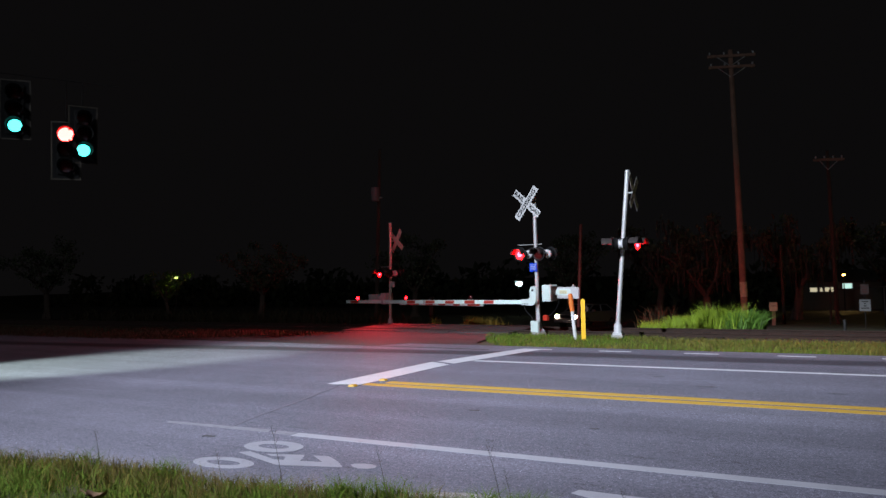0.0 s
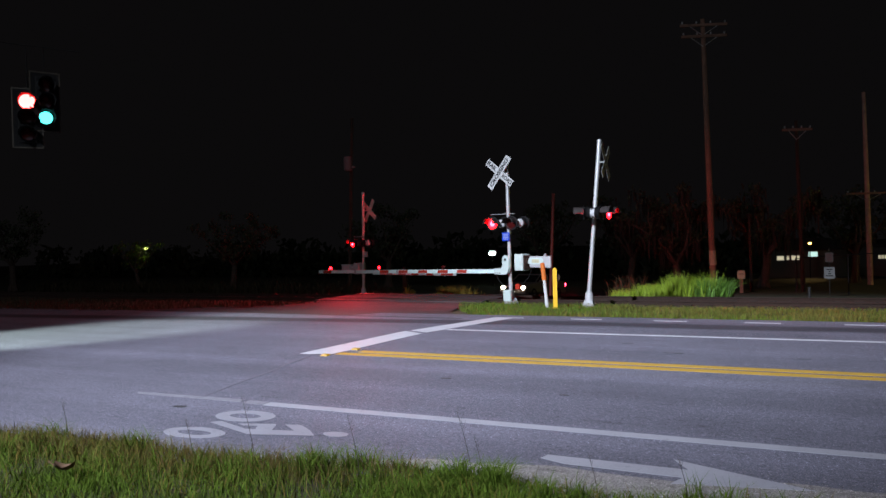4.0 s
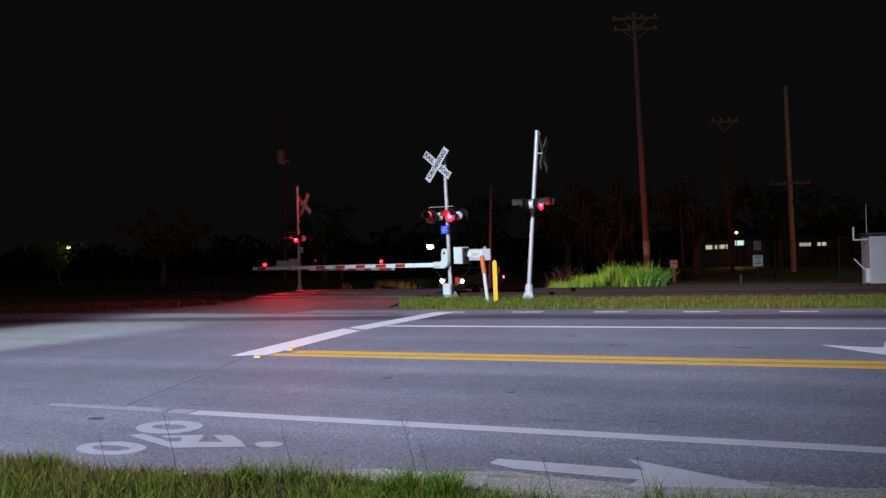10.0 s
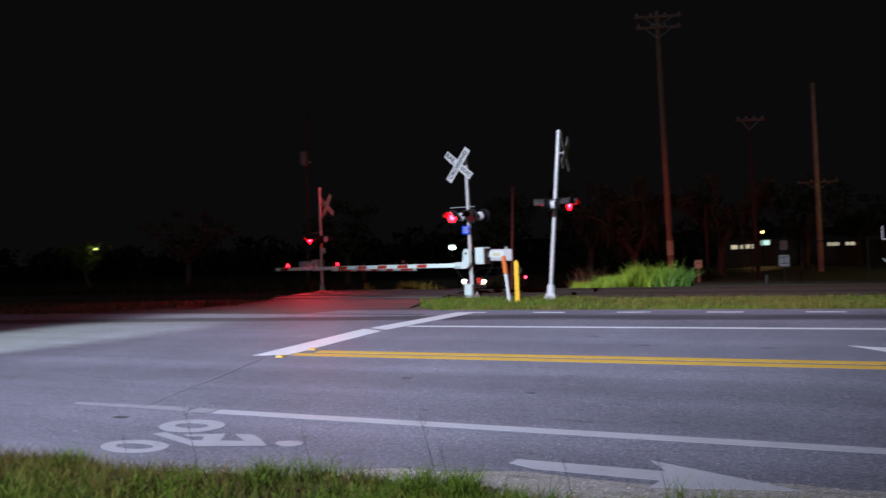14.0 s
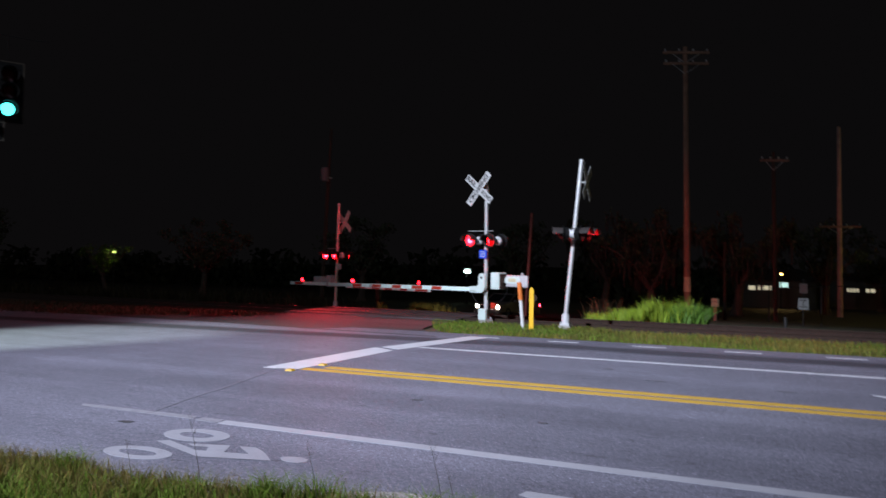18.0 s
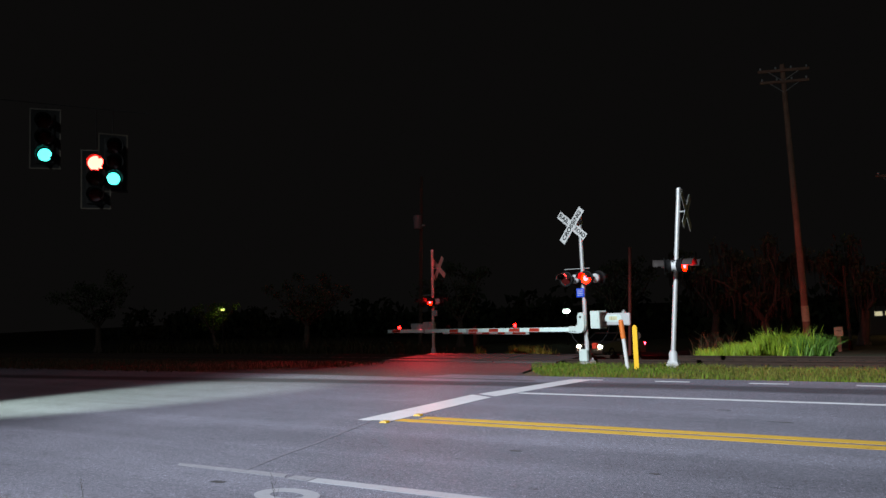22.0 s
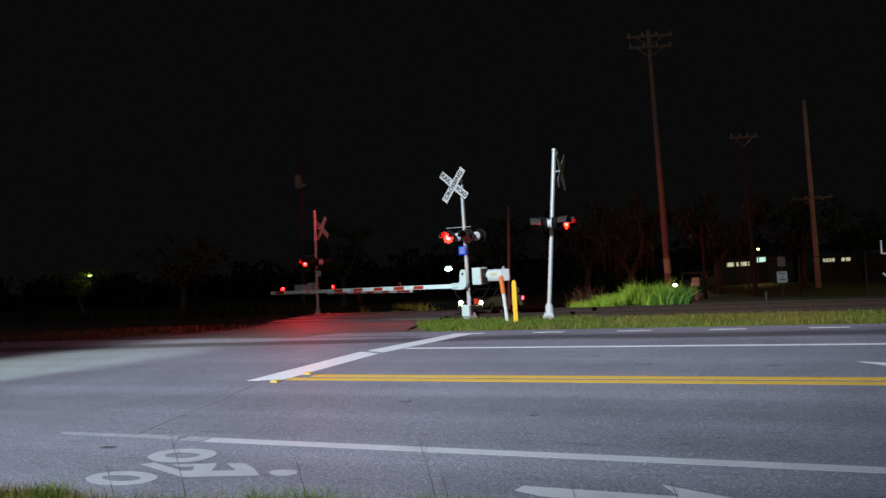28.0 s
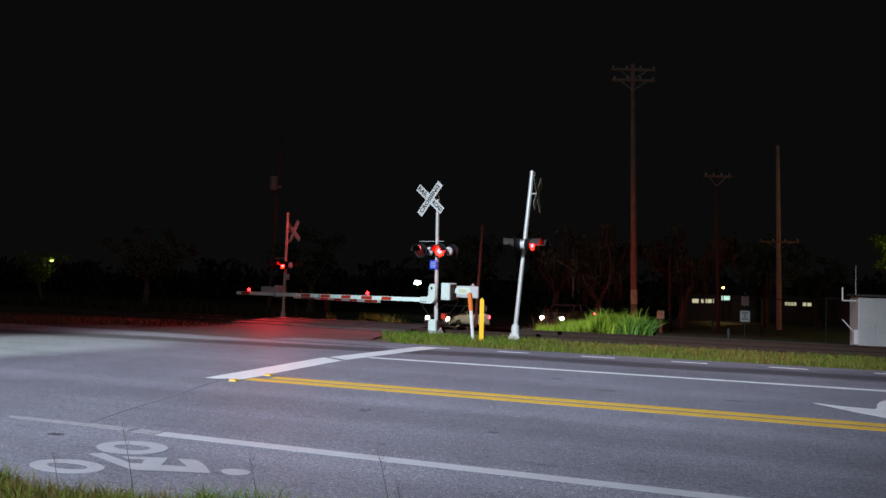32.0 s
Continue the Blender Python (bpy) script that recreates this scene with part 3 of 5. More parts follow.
def build_lane_markers():
    """Raised yellow markers glued at the start of the centre lines."""
    base = [(-0.06, -0.055, 0.0), (0.06, -0.055, 0.0), (0.06, 0.055, 0.0), (-0.06, 0.055, 0.0), (-0.035, -0.045, 0.024), (0.035, -0.045, 0.024), (0.035, 0.045, 0.024), (-0.035, 0.045, 0.024)]
    for x, y in ((-5.98, 8.72), (-5.86, 9.38)):
        t = thing("lane_marker", (x, y, 0.0035), "raised yellow reflective marker on the centre line", "lane marker", "raised lane markers", rz=6)
        part("body", Shape().add(base, [(0, 1, 5, 4), (1, 2, 6, 5), (2, 3, 7, 6), (3, 0, 4, 7), (4, 5, 6, 7)]), PAINT_YELLOW, t, "yellow body with sloping faces")
        part("reflector", Shape().add([(0.0588, -0.045, 0.004), (0.0588, 0.045, 0.004), (0.042, 0.040, 0.020), (0.042, -0.040, 0.020)], [(0, 1, 2, 3)], pose(0.002, 0, 0.001)), YELLOW, t, "amber reflector face")


# ---- grass ----
def blades(name, places, height, width, material, label, category, lean=0.35, seed=1, kind="stuff"):
    """Many tapering bent blades, each its own island."""
    rng = np.random.default_rng(seed)
    p = np.array(places, float)
    n = len(p)
    h = height[0] + (height[1] - height[0]) * rng.random(n) ** 1.6
    a, b = rng.random(n) * 2 * np.pi, rng.random(n) * 2 * np.pi
    w = width * (0.6 + 0.8 * rng.random(n))
    side = np.stack([np.cos(a), np.sin(a), 0 * a], 1) * (w / 2)[:, None]
    l = lean * (0.3 + rng.random(n))
    off = np.stack([np.cos(b), np.sin(b), 0 * b], 1)
    midp = p + off * (h * l * 0.3)[:, None] + np.stack([0 * h, 0 * h, h * 0.55], 1)
    tip = p + off * (h * l)[:, None] + np.stack([0 * h, 0 * h, h * (1 - 0.25 * l)], 1)
    v = np.stack([p - side, p + side, midp + side * 0.75, midp - side * 0.75, tip], 1).reshape(-1, 3)
    k = np.arange(n) * 5
    quads, tris = np.stack([k, k + 1, k + 2, k + 3], 1), np.stack([k + 3, k + 2, k + 4], 1)
    me = bpy.data.meshes.new(name)
    me.vertices.add(5 * n)
    me.vertices.foreach_set("co", v.ravel())
    me.loops.add(7 * n)
    me.loops.foreach_set("vertex_index", np.concatenate([quads, tris], 1).ravel())
    me.polygons.add(2 * n)
    start = (np.arange(n) * 7)[:, None] + np.array([0, 4])
    me.polygons.foreach_set("loop_start", start.ravel())
    me.update(calc_edges=True)
    me.validate()
    me.materials.append(material)
    return tagged(new(name, me), label, category, kind=kind)


def build_grass():
    rng = np.random.default_rng(5)
    near, dry, olive = [], [], []
    while len(near) < 80000:
        x, d = rng.uniform(-9.5, 3.2), rng.random() ** 1.5 * 2.6
        y = near_edge(x) - d + rng.normal(0, 0.03)
        clump = noise.noise((x * 1.7, y * 1.7, 0))
        if rng.random() < 0.62 + 0.7 * clump:
            # the tops along the road are straw-brown west of the bicycle symbol, greener to the east
            brown = max(0.0, 0.72 - d * 0.9) * min(max((-2.2 - x) / 1.4, 0.1), 1.0) + (0.25 if clump < -0.05 else 0.06)
            r = rng.random()
            (dry if r < brown * 0.45 else olive if r < brown else near).append((x, y, 0.02 * (4.2 - y) - 0.02))
    blades("near_verge_grass", near, (0.05, 0.16), 0.0046, GRASS, "rough green grass on the near verge", "grass", 1.0, 2)
    blades("near_verge_straw", dry, (0.06, 0.20), 0.0045, GRASS_DRY, "dry straw among the verge grass", "grass", 0.9, 3)
    blades("near_verge_olive", olive, (0.06, 0.19), 0.005, GRASS_OLIVE, "olive seeding grass on the near verge", "grass", 0.9, 33)
    tips = []
    for _ in range(3200):
        x = -9.3 + 7.2 * rng.random() ** 0.8
        tips.append((x, near_edge(x) - abs(rng.normal(0, 0.28)), 0.0))
    blades("grass_seed_tips", tips, (0.12, 0.24), 0.003, SEED_TIP, "brown seeding grass tips along the verge", "grass", 0.5, 36)
    tuft = []
    for i in range(90):
        x = rng.uniform(-9, 3) if i < 60 else rng.choice((-2.85, -2.7, -1.62, -1.5, -1.75)) + rng.normal(0, 0.12)
        c = (x, near_edge(x) - rng.uniform(0.0, 0.5 if i < 60 else 0.15))
        for _ in range(45):
            tuft.append((c[0] + rng.normal(0, 0.035), c[1] + rng.normal(0, 0.035), 0.0))
    blades("verge_tufts", tuft, (0.10, 0.25), 0.006, GRASS, "taller grass tufts at the road's edge", "grass", 0.9, 4)
    # loose grains of gravel washed from the verge onto the shoulder
    s = Shape()
    v, f = [], []
    while len(f) < 4 * 26000:
        x = rng.uniform(-4.5, 4.2)
        d = rng.exponential(0.17 + 0.05 * min(max((x + 3) / 3, 0), 1))
        if d > 0.95 or rng.random() > 0.25 + 0.9 * min(max((x + 4.3) / 2.5, 0), 1):
            continue
        y, r, k, a0 = near_edge(x) - 0.05 + d, rng.uniform(0.0016, 0.0042), len(v), rng.uniform(0, 6.28)
        for j in range(4):
            a = a0 + j * math.pi / 2
            v.append((x + r * math.cos(a), y + r * 0.8 * math.sin(a), 0.001))
        v.append((x + r * 0.2, y, 0.001 + r * rng.uniform(0.5, 1.0)))
        f += [(k + j, k + (j + 1) % 4, k + 4) for j in range(4)]
    s.add(v, f)
    solo("loose_gravel", s, STONE, "pale grains of gravel strewn over the shoulder", "gravel", kind="stuff")
    far, fdry, folive = [], [], []
    while len(far) < 16000:
        x = rng.uniform(-8.9, 16) if rng.random() < 0.85 else rng.uniform(16, 45)
        y = rng.uniform(14.95, 20.35 if x < -3.5 else 19.3)
        if y < far_edge(x) + 0.05 or x < -8.75:
            continue
        c = noise.noise((x * 0.5, y * 0.5, 7))
        r = rng.random() + 0.5 * c
        green = 0.75 if x < -4 else 0.18
        (far if r < green else folive if r < 0.85 else fdry).append((x, y, ground_z(y) - 0.03))
    blades("far_verge_grass", far, (0.04, 0.15), 0.012, GRASS, "green grass strip between road and tracks", "grass", 0.6, 6)
    blades("far_verge_olive", folive, (0.04, 0.16), 0.012, GRASS_OLIVE, "olive grass strip between road and tracks", "grass", 0.6, 34)
    blades("far_verge_straw", fdry, (0.04, 0.16), 0.010, GRASS_DRY, "dry grass strip between road and tracks", "grass", 0.6, 7)
    left = []
    while len(left) < 12000:
        x = rng.uniform(-40, -13.0)
        y = 13.9 + rng.random() ** 1.6 * 6
        if y < 14.35 + (x + 16.2) * 0.72:
            continue
        left.append((x, y, ground_z(y) - 0.03))
    blades("corner_grass", left, (0.05, 0.20), 0.018, GRASS_DARKENED, "dry grass on the far corner, coloured dark as unlit", "grass", 0.6, 8)
    # bright tall grass clump behind the tracks
    reed, dusk, fringe = [], [], []
    while len(reed) < 4200:
        x = rng.uniform(-4.6, -1.4)
        y = 26.9 + rng.normal(0, 0.6)
        if rng.random() < min(1, (x + 4.8) / 1.0) * min(1, (-1.1 - x) / 0.9):
            (dusk if rng.random() < (x + 2.75) / 0.5 else fringe if rng.random() < (-3.2 - x) / 0.5 else reed).append((x, y, ground_z(y) - 0.05))
    blades("short_grass_clump", fringe, (0.25, 0.68), 0.022, REED, "shorter bright green grass beside the clump", "tall grass", 0.45, 39)
    blades("tall_grass_clump", reed, (0.35, 1.0), 0.022, REED, "clump of tall bright green grass", "tall grass", 0.45, 9)
    blades("dark_grass_clump", dusk, (0.35, 0.95), 0.03, REED_DARK, "darker green end of the tall grass", "tall grass", 0.7, 35)
    low = [(rng.uniform(-5.5, -3.6), 26.9 + rng.normal(0, 0.5), ground_z(26.9) - 0.05) for _ in range(1700)]
    blades("low_grass_clump", low, (0.15, 0.48), 0.02, REED, "lower fringe of bright green grass", "tall grass", 0.5, 19)
    sprigs = [(rng.uniform(-3.4, -1.7), 26.6 + rng.normal(0, 0.5), ground_z(26.6)) for _ in range(240)]
    blades("tall_grass_tips", sprigs, (0.75, 1.2), 0.03, REED, "taller leaning blades in the clump", "tall grass", 0.5, 10)
    weeds = []
    for cx, cy, r, n in ((-12.51, 27.7, 0.30, 520), (-11.76, 27.8, 0.22, 120), (-14.61, 27.9, 0.13, 70)):
        for _ in range(n):
            weeds.append((cx + rng.normal(0, r), cy + rng.normal(0, r * 0.5), ground_z(cy) - 0.05))
    blades("dry_weeds", weeds, (0.22, 0.62), 0.03, WEED, "dry yellow weeds beyond the tracks", "weeds", 0.5, 11)
    brush = [(rng.uniform(-40, -5), rng.uniform(28, 33), 0) for _ in range(9000)]
    brush = [(x, y, ground_z(y, x) - 0.05) for x, y, _ in brush if not -17.5 < x < -6.0]
    blades("trackside_brush", brush, (0.3, 1.2), 0.04, GRASS_DARKENED, "brush along the far side of the tracks, coloured dark as unlit", "brush", 0.6, 12)
    # one dead leaf lying on the grass
    t = thing("dead_leaf", (-4.36, 3.12, 0.11), "curled brown dead leaf lying on the grass", "leaf", rz=25)
    s, v, n = Shape(), [], 7
    for j in range(n + 1):
        u = j / n
        w = 0.075 * math.sin(math.pi * min(u * 0.95 + 0.05, 1)) ** 0.7
        for k in (-1, 0, 1):
            v.append((0.15 * (u - 0.5), k * w * 0.6, 0.035 * (2 * u - 1) ** 2 + 0.03 * abs(k)))
    s.add(v, [(3 * j + k, 3 * j + k + 1, 3 * j + k + 4, 3 * j + k + 3) for j in range(n) for k in (0, 1)], None, True)
    part("leaf_blade", s, DEAD_LEAF, t, "curled leaf")
    part("leaf_stalk", Shape().tube((-0.073, 0, 0.035), (-0.12, 0.02, 0.06), 0.004, 0.003, 6), DEAD_LEAF, t)
    # single seed stalks rising before the road
    for i, (x, y, h) in enumerate(((-3.35, 3.9, 0.55), (-2.55, 4.05, 0.42), (-1.72, 4.15, 0.50), (-1.66, 4.2, 0.32), (-0.35, 4.3, 0.30), (-5.2, 3.8, 0.40), (-3.9, 3.85, 0.34), (-0.9, 4.25, 0.26))):
        t = thing("grass_stalk", (x, y, -0.02), "thin brown seed stalk rising from the verge", "grass stalk", "seed stalks")
        s, p = Shape(), Vector((0, 0, 0))
        for j in range(5):
            q = Vector((-0.14 * h * (j + 1) / 5 * (1 + 0.15 * j), 0.02, h * (j + 1) / 5))
            s.tube(p, q, 0.0032 - 0.0004 * j, 0.0028 - 0.0004 * j, 5, False)
            p = q
        part("stem", s, SEED, t)
        s = Shape()
        for j in range(4):
            b = Vector((-0.14 * h * (0.75 + 0.06 * j) * 1.3, 0.02, h * (0.78 + 0.06 * j)))
            s.tube(b, b + Vector((0.05 * h * (-1) ** j - 0.01, 0.01, 0.09 * h)), 0.0016, 0.0006, 4, False)
        part("seed_head", s, SEED, t)


# ---- railway ----
def build_track():
    t = thing("railway_track", (0, 0, 0), "single railway track on brown ballast beside the road", "railway track")
    y0 = 21.75
    z0 = ground_z(y0)
    xs = [-120, -60] + [-40 + 1.0 * i for i in range(91)] + [70, 120]
    s = Shape()
    prof = [(-1.3, -0.07), (-1.0, 0.0), (1.0, -0.03), (1.3, -0.12)]
    v = [(x, y0 + a, z0 + b + 0.03 * noise.noise((x * 1.3, a * 3, 1))) for x in xs for a, b in prof]
    s.add(v, [(4 * i + j, 4 * i + 4 + j, 4 * i + 5 + j, 4 * i + 1 + j) for i in range(len(xs) - 1) for j in range(3)])
    part("ballast", s, BALLAST, t, "brown gravel ballast")
    head = [(-0.035, 0.0), (0.035, 0.0), (0.035, -0.03), (0.01, -0.045), (0.01, -0.12), (0.07, -0.14), (-0.07, -0.14), (-0.01, -0.12), (-0.01, -0.045), (-0.035, -0.03)]
    for side in (-0.7525, 0.7525):
        s = Shape()
        n = len(head)
        s.add([(x, y0 + side + a, z0 + 0.13 + b) for x in (-120, 120) for a, b in head], [tuple(range(n)), tuple(range(n, 2 * n))[::-1]] + [(i, i + n, (i + 1) % n + n, (i + 1) % n) for i in range(n)])
        rail = part("rail", s, RUST, t, "rusty steel rail")
        part("rail_head", Shape().box(-120, 120, y0 + side - 0.03, y0 + side + 0.03, z0 + 0.1305, z0 + 0.134), RAIL_TOP, rail, "bright worn rail head")
    tie = Shape().box(-0.11, 0.11, -1.25, 1.25, -0.1, 0.055, None, 0.01).mesh("tie", TIE)
    for i in range(110):
        x = -26 + 0.53 * i
        if not -15.2 < x < -8.0:
            part("tie", tie, None, t, "", pose(x, y0, z0 - 0.02, 0, 0, random.uniform(-1, 1)))
    # crossing panels between and beside the rails in the street
    for k, (a, b) in enumerate(((-1.5, -0.82), (-0.66, 0.66), (0.82, 1.5))):
        for j in range(3):
            s = Shape().box(-14.2 + 2.05 * j, -12.2 + 2.05 * j, y0 + a, y0 + b, z0 - 0.02, z0 + 0.115, None, 0.012)
            part("crossing_panel", s, STREET, t, "dark worn crossing panel")


# ---- crossing signals ----
LENSES = []  # (lens, phase): 0 shines in the first half of each cycle, 1 in the second


def flasher(mast, x, y, z, facing, phase, yaw=0.0):
    """A lamp on the crossarm: background disc, cup, hood and a lens disc that shows its lit or its dark face."""
    sgn = 1 if facing > 0 else -1
    m = pose(x, y, z, 0, 0, yaw) @ pose(0, 0, 0, 90 if sgn < 0 else -90)
    s = Shape()
    s.lathe([(0.165, -0.16), (0.165, -0.022), (0.215, -0.018), (0.22, -0.006), (0.215, 0.0), (0.158, 0.0), (0.158, -0.16), (0.0, -0.165)], 28)
    unit = part("flasher", s, BLACK, mast, "round black background disc of a flashing lamp", m)
    s = Shape().lathe([(0.0, -0.27), (0.07, -0.265), (0.13, -0.235), (0.135, -0.17), (0.0, -0.17)], 20)
    part("lamp_case", s, LENS_GREY, unit, "pale round lamp case")
    up = -0.25 if sgn < 0 else 0.25
    s = Shape().lathe([(0.160, 0.002), (0.166, 0.14), (0.170, 0.27), (0.164, 0.27), (0.160, 0.14), (0.154, 0.002)], 20, None, 0.5, -up - 0.25)
    part("hood", s, HOOD, unit, "dark hood over the lamp")
    # lens: a thin disc, one face lit with a bright core, the other dark
    n = 24
    ringp = [(0.156 * math.cos(2 * math.pi * i / n), 0.156 * math.sin(2 * math.pi * i / n)) for i in range(n)]
    v = [(a, b, 0.004) for a, b in ringp] + [(a, b, -0.004) for a, b in ringp] + [(a * 0.5, b * 0.5, 0.006) for a, b in ringp]
    ring = [(i, (i + 1) % n, 2 * n + (i + 1) % n, 2 * n + i) for i in range(n)]
    side = [(i, n + i, n + (i + 1) % n, (i + 1) % n) for i in range(n)]
    me = Shape().add(v, [tuple(range(2 * n, 3 * n))] + ring + [tuple(range(n, 2 * n))[::-1]] + side).mesh("lens", RED_LIT, LENS_OFF, RED_CORE)
    for i, p in enumerate(me.polygons):
        p.material_index = 2 if i == 0 else 0 if i <= n else 1
    lens = part("lens", me, None, unit, "round red lamp lens", pose(0, 0, -0.006))
    LENSES.append((lens, phase, -0.006))
    return unit


def crossbuck(mast, x, y, z, tilt, flip=False, material=SIGN_WHITE, hold=(0.0, 0.0), yaw=0.0):
    """Two crossed blades with raised black words."""
    face = -1 if not flip else 1
    for k, (ang, words) in enumerate(((-45, ("RAIL", "ROAD")), (45, ("CROSSING",)))):
        m = pose(x, y + face * 0.008 * k, z, 90, 0, yaw if not flip else 180) @ pose(0, 0, 0, 0, 0, ang + tilt)
        s = Shape().box(-0.585, 0.585, -0.112, 0.112, -0.003, 0.003, None, 0.002)
        blade = part("crossbuck_blade", s, material, mast, "white crossbuck blade with black letters", m)
        if len(words) == 2:
            lettering("lettering", words[0], 0.17, SIGN_BLACK, blade, pose(-0.350, 0, 0.0045), 0.40)
            lettering("lettering", words[1], 0.17, SIGN_BLACK, blade, pose(0.350, 0, 0.0045), 0.42)
        else:
            lettering("lettering", words[0], 0.17, SIGN_BLACK, blade, pose(0, 0, 0.0045), 1.00)
    s = Shape().tube((x, y - 0.03 * face, z), (hold[0], hold[1], z), 0.022, 0.022, 8)
    part("bracket", s, GALV, mast)


def signal_mast(at, top, rz, label, height, metal=None):
    """The mast with its foot, base casting, cap and crossarm; local x runs along the crossarm."""
    t = thing("crossing_signal", at, label, "crossing signal", "crossing signals", rz=rz)
    q = t.matrix_world.inverted() @ Vector(top)
    s = Shape().box(-0.16, 0.16, -0.16, 0.16, -0.25, 0.08, None, 0.02)
    part("foundation", s, CONCRETE, t, "small concrete foundation")
    s = Shape().box(-0.13, 0.13, -0.13, 0.13, 0.08, 0.13, None, 0.01)
    s.lathe([(0.12, 0.13), (0.11, 0.17), (0.105, 0.34), (0.09, 0.37), (0.075, 0.40)], 16)
    for a in (-0.10, 0.10):
        for b in (-0.10, 0.10):
            s.tube((a, b, 0.13), (a, b, 0.17), 0.018, 0.018, 6)
    part("base_casting", s, CASE_GREY, t, "bolted cast base")
    s = Shape().tube((0, 0, 0.3), q, 0.062, 0.056, 18)
    part("mast", s, metal or ALU, t, "bare aluminium mast")
    s = Shape().lathe([(0.062, -0.03), (0.066, 0.01), (0.045, 0.04), (0.0, 0.055)], 16, Matrix.Translation(q))
    part("cap", s, ALU, t)
    return t, q


def crossarm(t, lx, z, phases, gap=0.16, yaw=0.0):
    """Crossarm with a junction box, a cable rod above it, and two lamps to each side of it, back to back."""
    turn = pose(lx, 0, z, 0, 0, yaw)
    s = Shape().tube((-0.42, 0, 0.04), (0.42, 0, 0.04), 0.024, 0.024, 8, True, turn).box(-0.1, 0.1, -0.1, 0.1, -0.05, 0.13, turn, 0.015)
    s.tube((-0.62, -0.06, 0.29), (0.24, -0.06, 0.29), 0.013, 0.013, 6, True, turn)
    part("crossarm", s, GALV, t, "crossarm with junction box")
    for k, (dx, facing) in enumerate(((-0.44, -1), (0.22, -1), (-0.32, 1), (0.34, 1))):
        p = turn @ Vector((dx, facing * (gap + 0.10), 0))
        flasher(t, p.x, p.y, p.z, facing, phases[k], yaw)


ARM_LAMPS = []


def gate_arm(t, z, length, slope, reds, lamps, start=0.42, blade=0.064):
    """Striped arm along local -x: white beam with a seam, raised red stripes, lamps on top."""
    arm = part("gate_arm", Shape().box(-length, -start, -0.022, 0.022, -blade, blade, None, 0.006), STRIPE_WHITE, t, "long white gate arm with red stripes", pose(0, -0.16, z, 0, math.degrees(math.atan(slope)), 0))
    for a, b in reds:
        w = blade * 0.80
        part("stripe", Shape().prism([(-b, -w), (-a - 0.03, -w), (-a, w), (-b + 0.03, w)], -0.025, 0.025, pose(0, 0, 0, 90)), STRIPE_RED, arm, "red stripe")
    for k in range(1, 4):
        part("sleeve", Shape().box(-length * k / 4 - 0.05, -length * k / 4 + 0.05, -0.0245, 0.0245, -blade - 0.004, blade + 0.004), GALV, arm, "metal sleeve where the arm is joined")
    for d, phase in lamps:
        up = blade + 0.085
        s = Shape().tube((-d, 0, blade - 0.01), (-d, 0, up - 0.04), 0.018, 0.018, 10).box(-d - 0.06, -d + 0.06, -0.035, 0.035, blade + 0.001, blade + 0.014)
        part("lamp_bracket", s, BLACK, arm)
        # the lit half of the lamp looks forward; turned round, a dark cap hides it
        n, wide = 18, Matrix.Diagonal((1.25, 0.95, 1, 1))
        body = Shape().lathe([(0.0, 0.05), (0.036, 0.044), (0.056, 0.026), (0.060, 0.004)], n, wide)
        k = len(body.f)
        if phase is None:
            body.lathe([(0.060, 0.004), (0.056, -0.03), (0.036, -0.044), (0.0, -0.05)], n, wide)
            me = body.mesh("arm_lamp", RED_ARM)
        else:
            body.lathe([(0.060, 0.004), (0.066, 0.030), (0.067, 0.030), (0.067, -0.02), (0.040, -0.045), (0.0, -0.05)], n, wide)
            me = body.mesh("arm_lamp", RED_ARM, LENS_OFF)
            for i, p in enumerate(me.polygons):
                p.material_index = 0 if i < k else 1
        ob = part("arm_lamp", me, None, arm, "round red gate lamp", pose(-d, 0, up, 90))
        if phase is not None:
            ARM_LAMPS.append((ob, phase, (-d, 0, up)))
    return arm


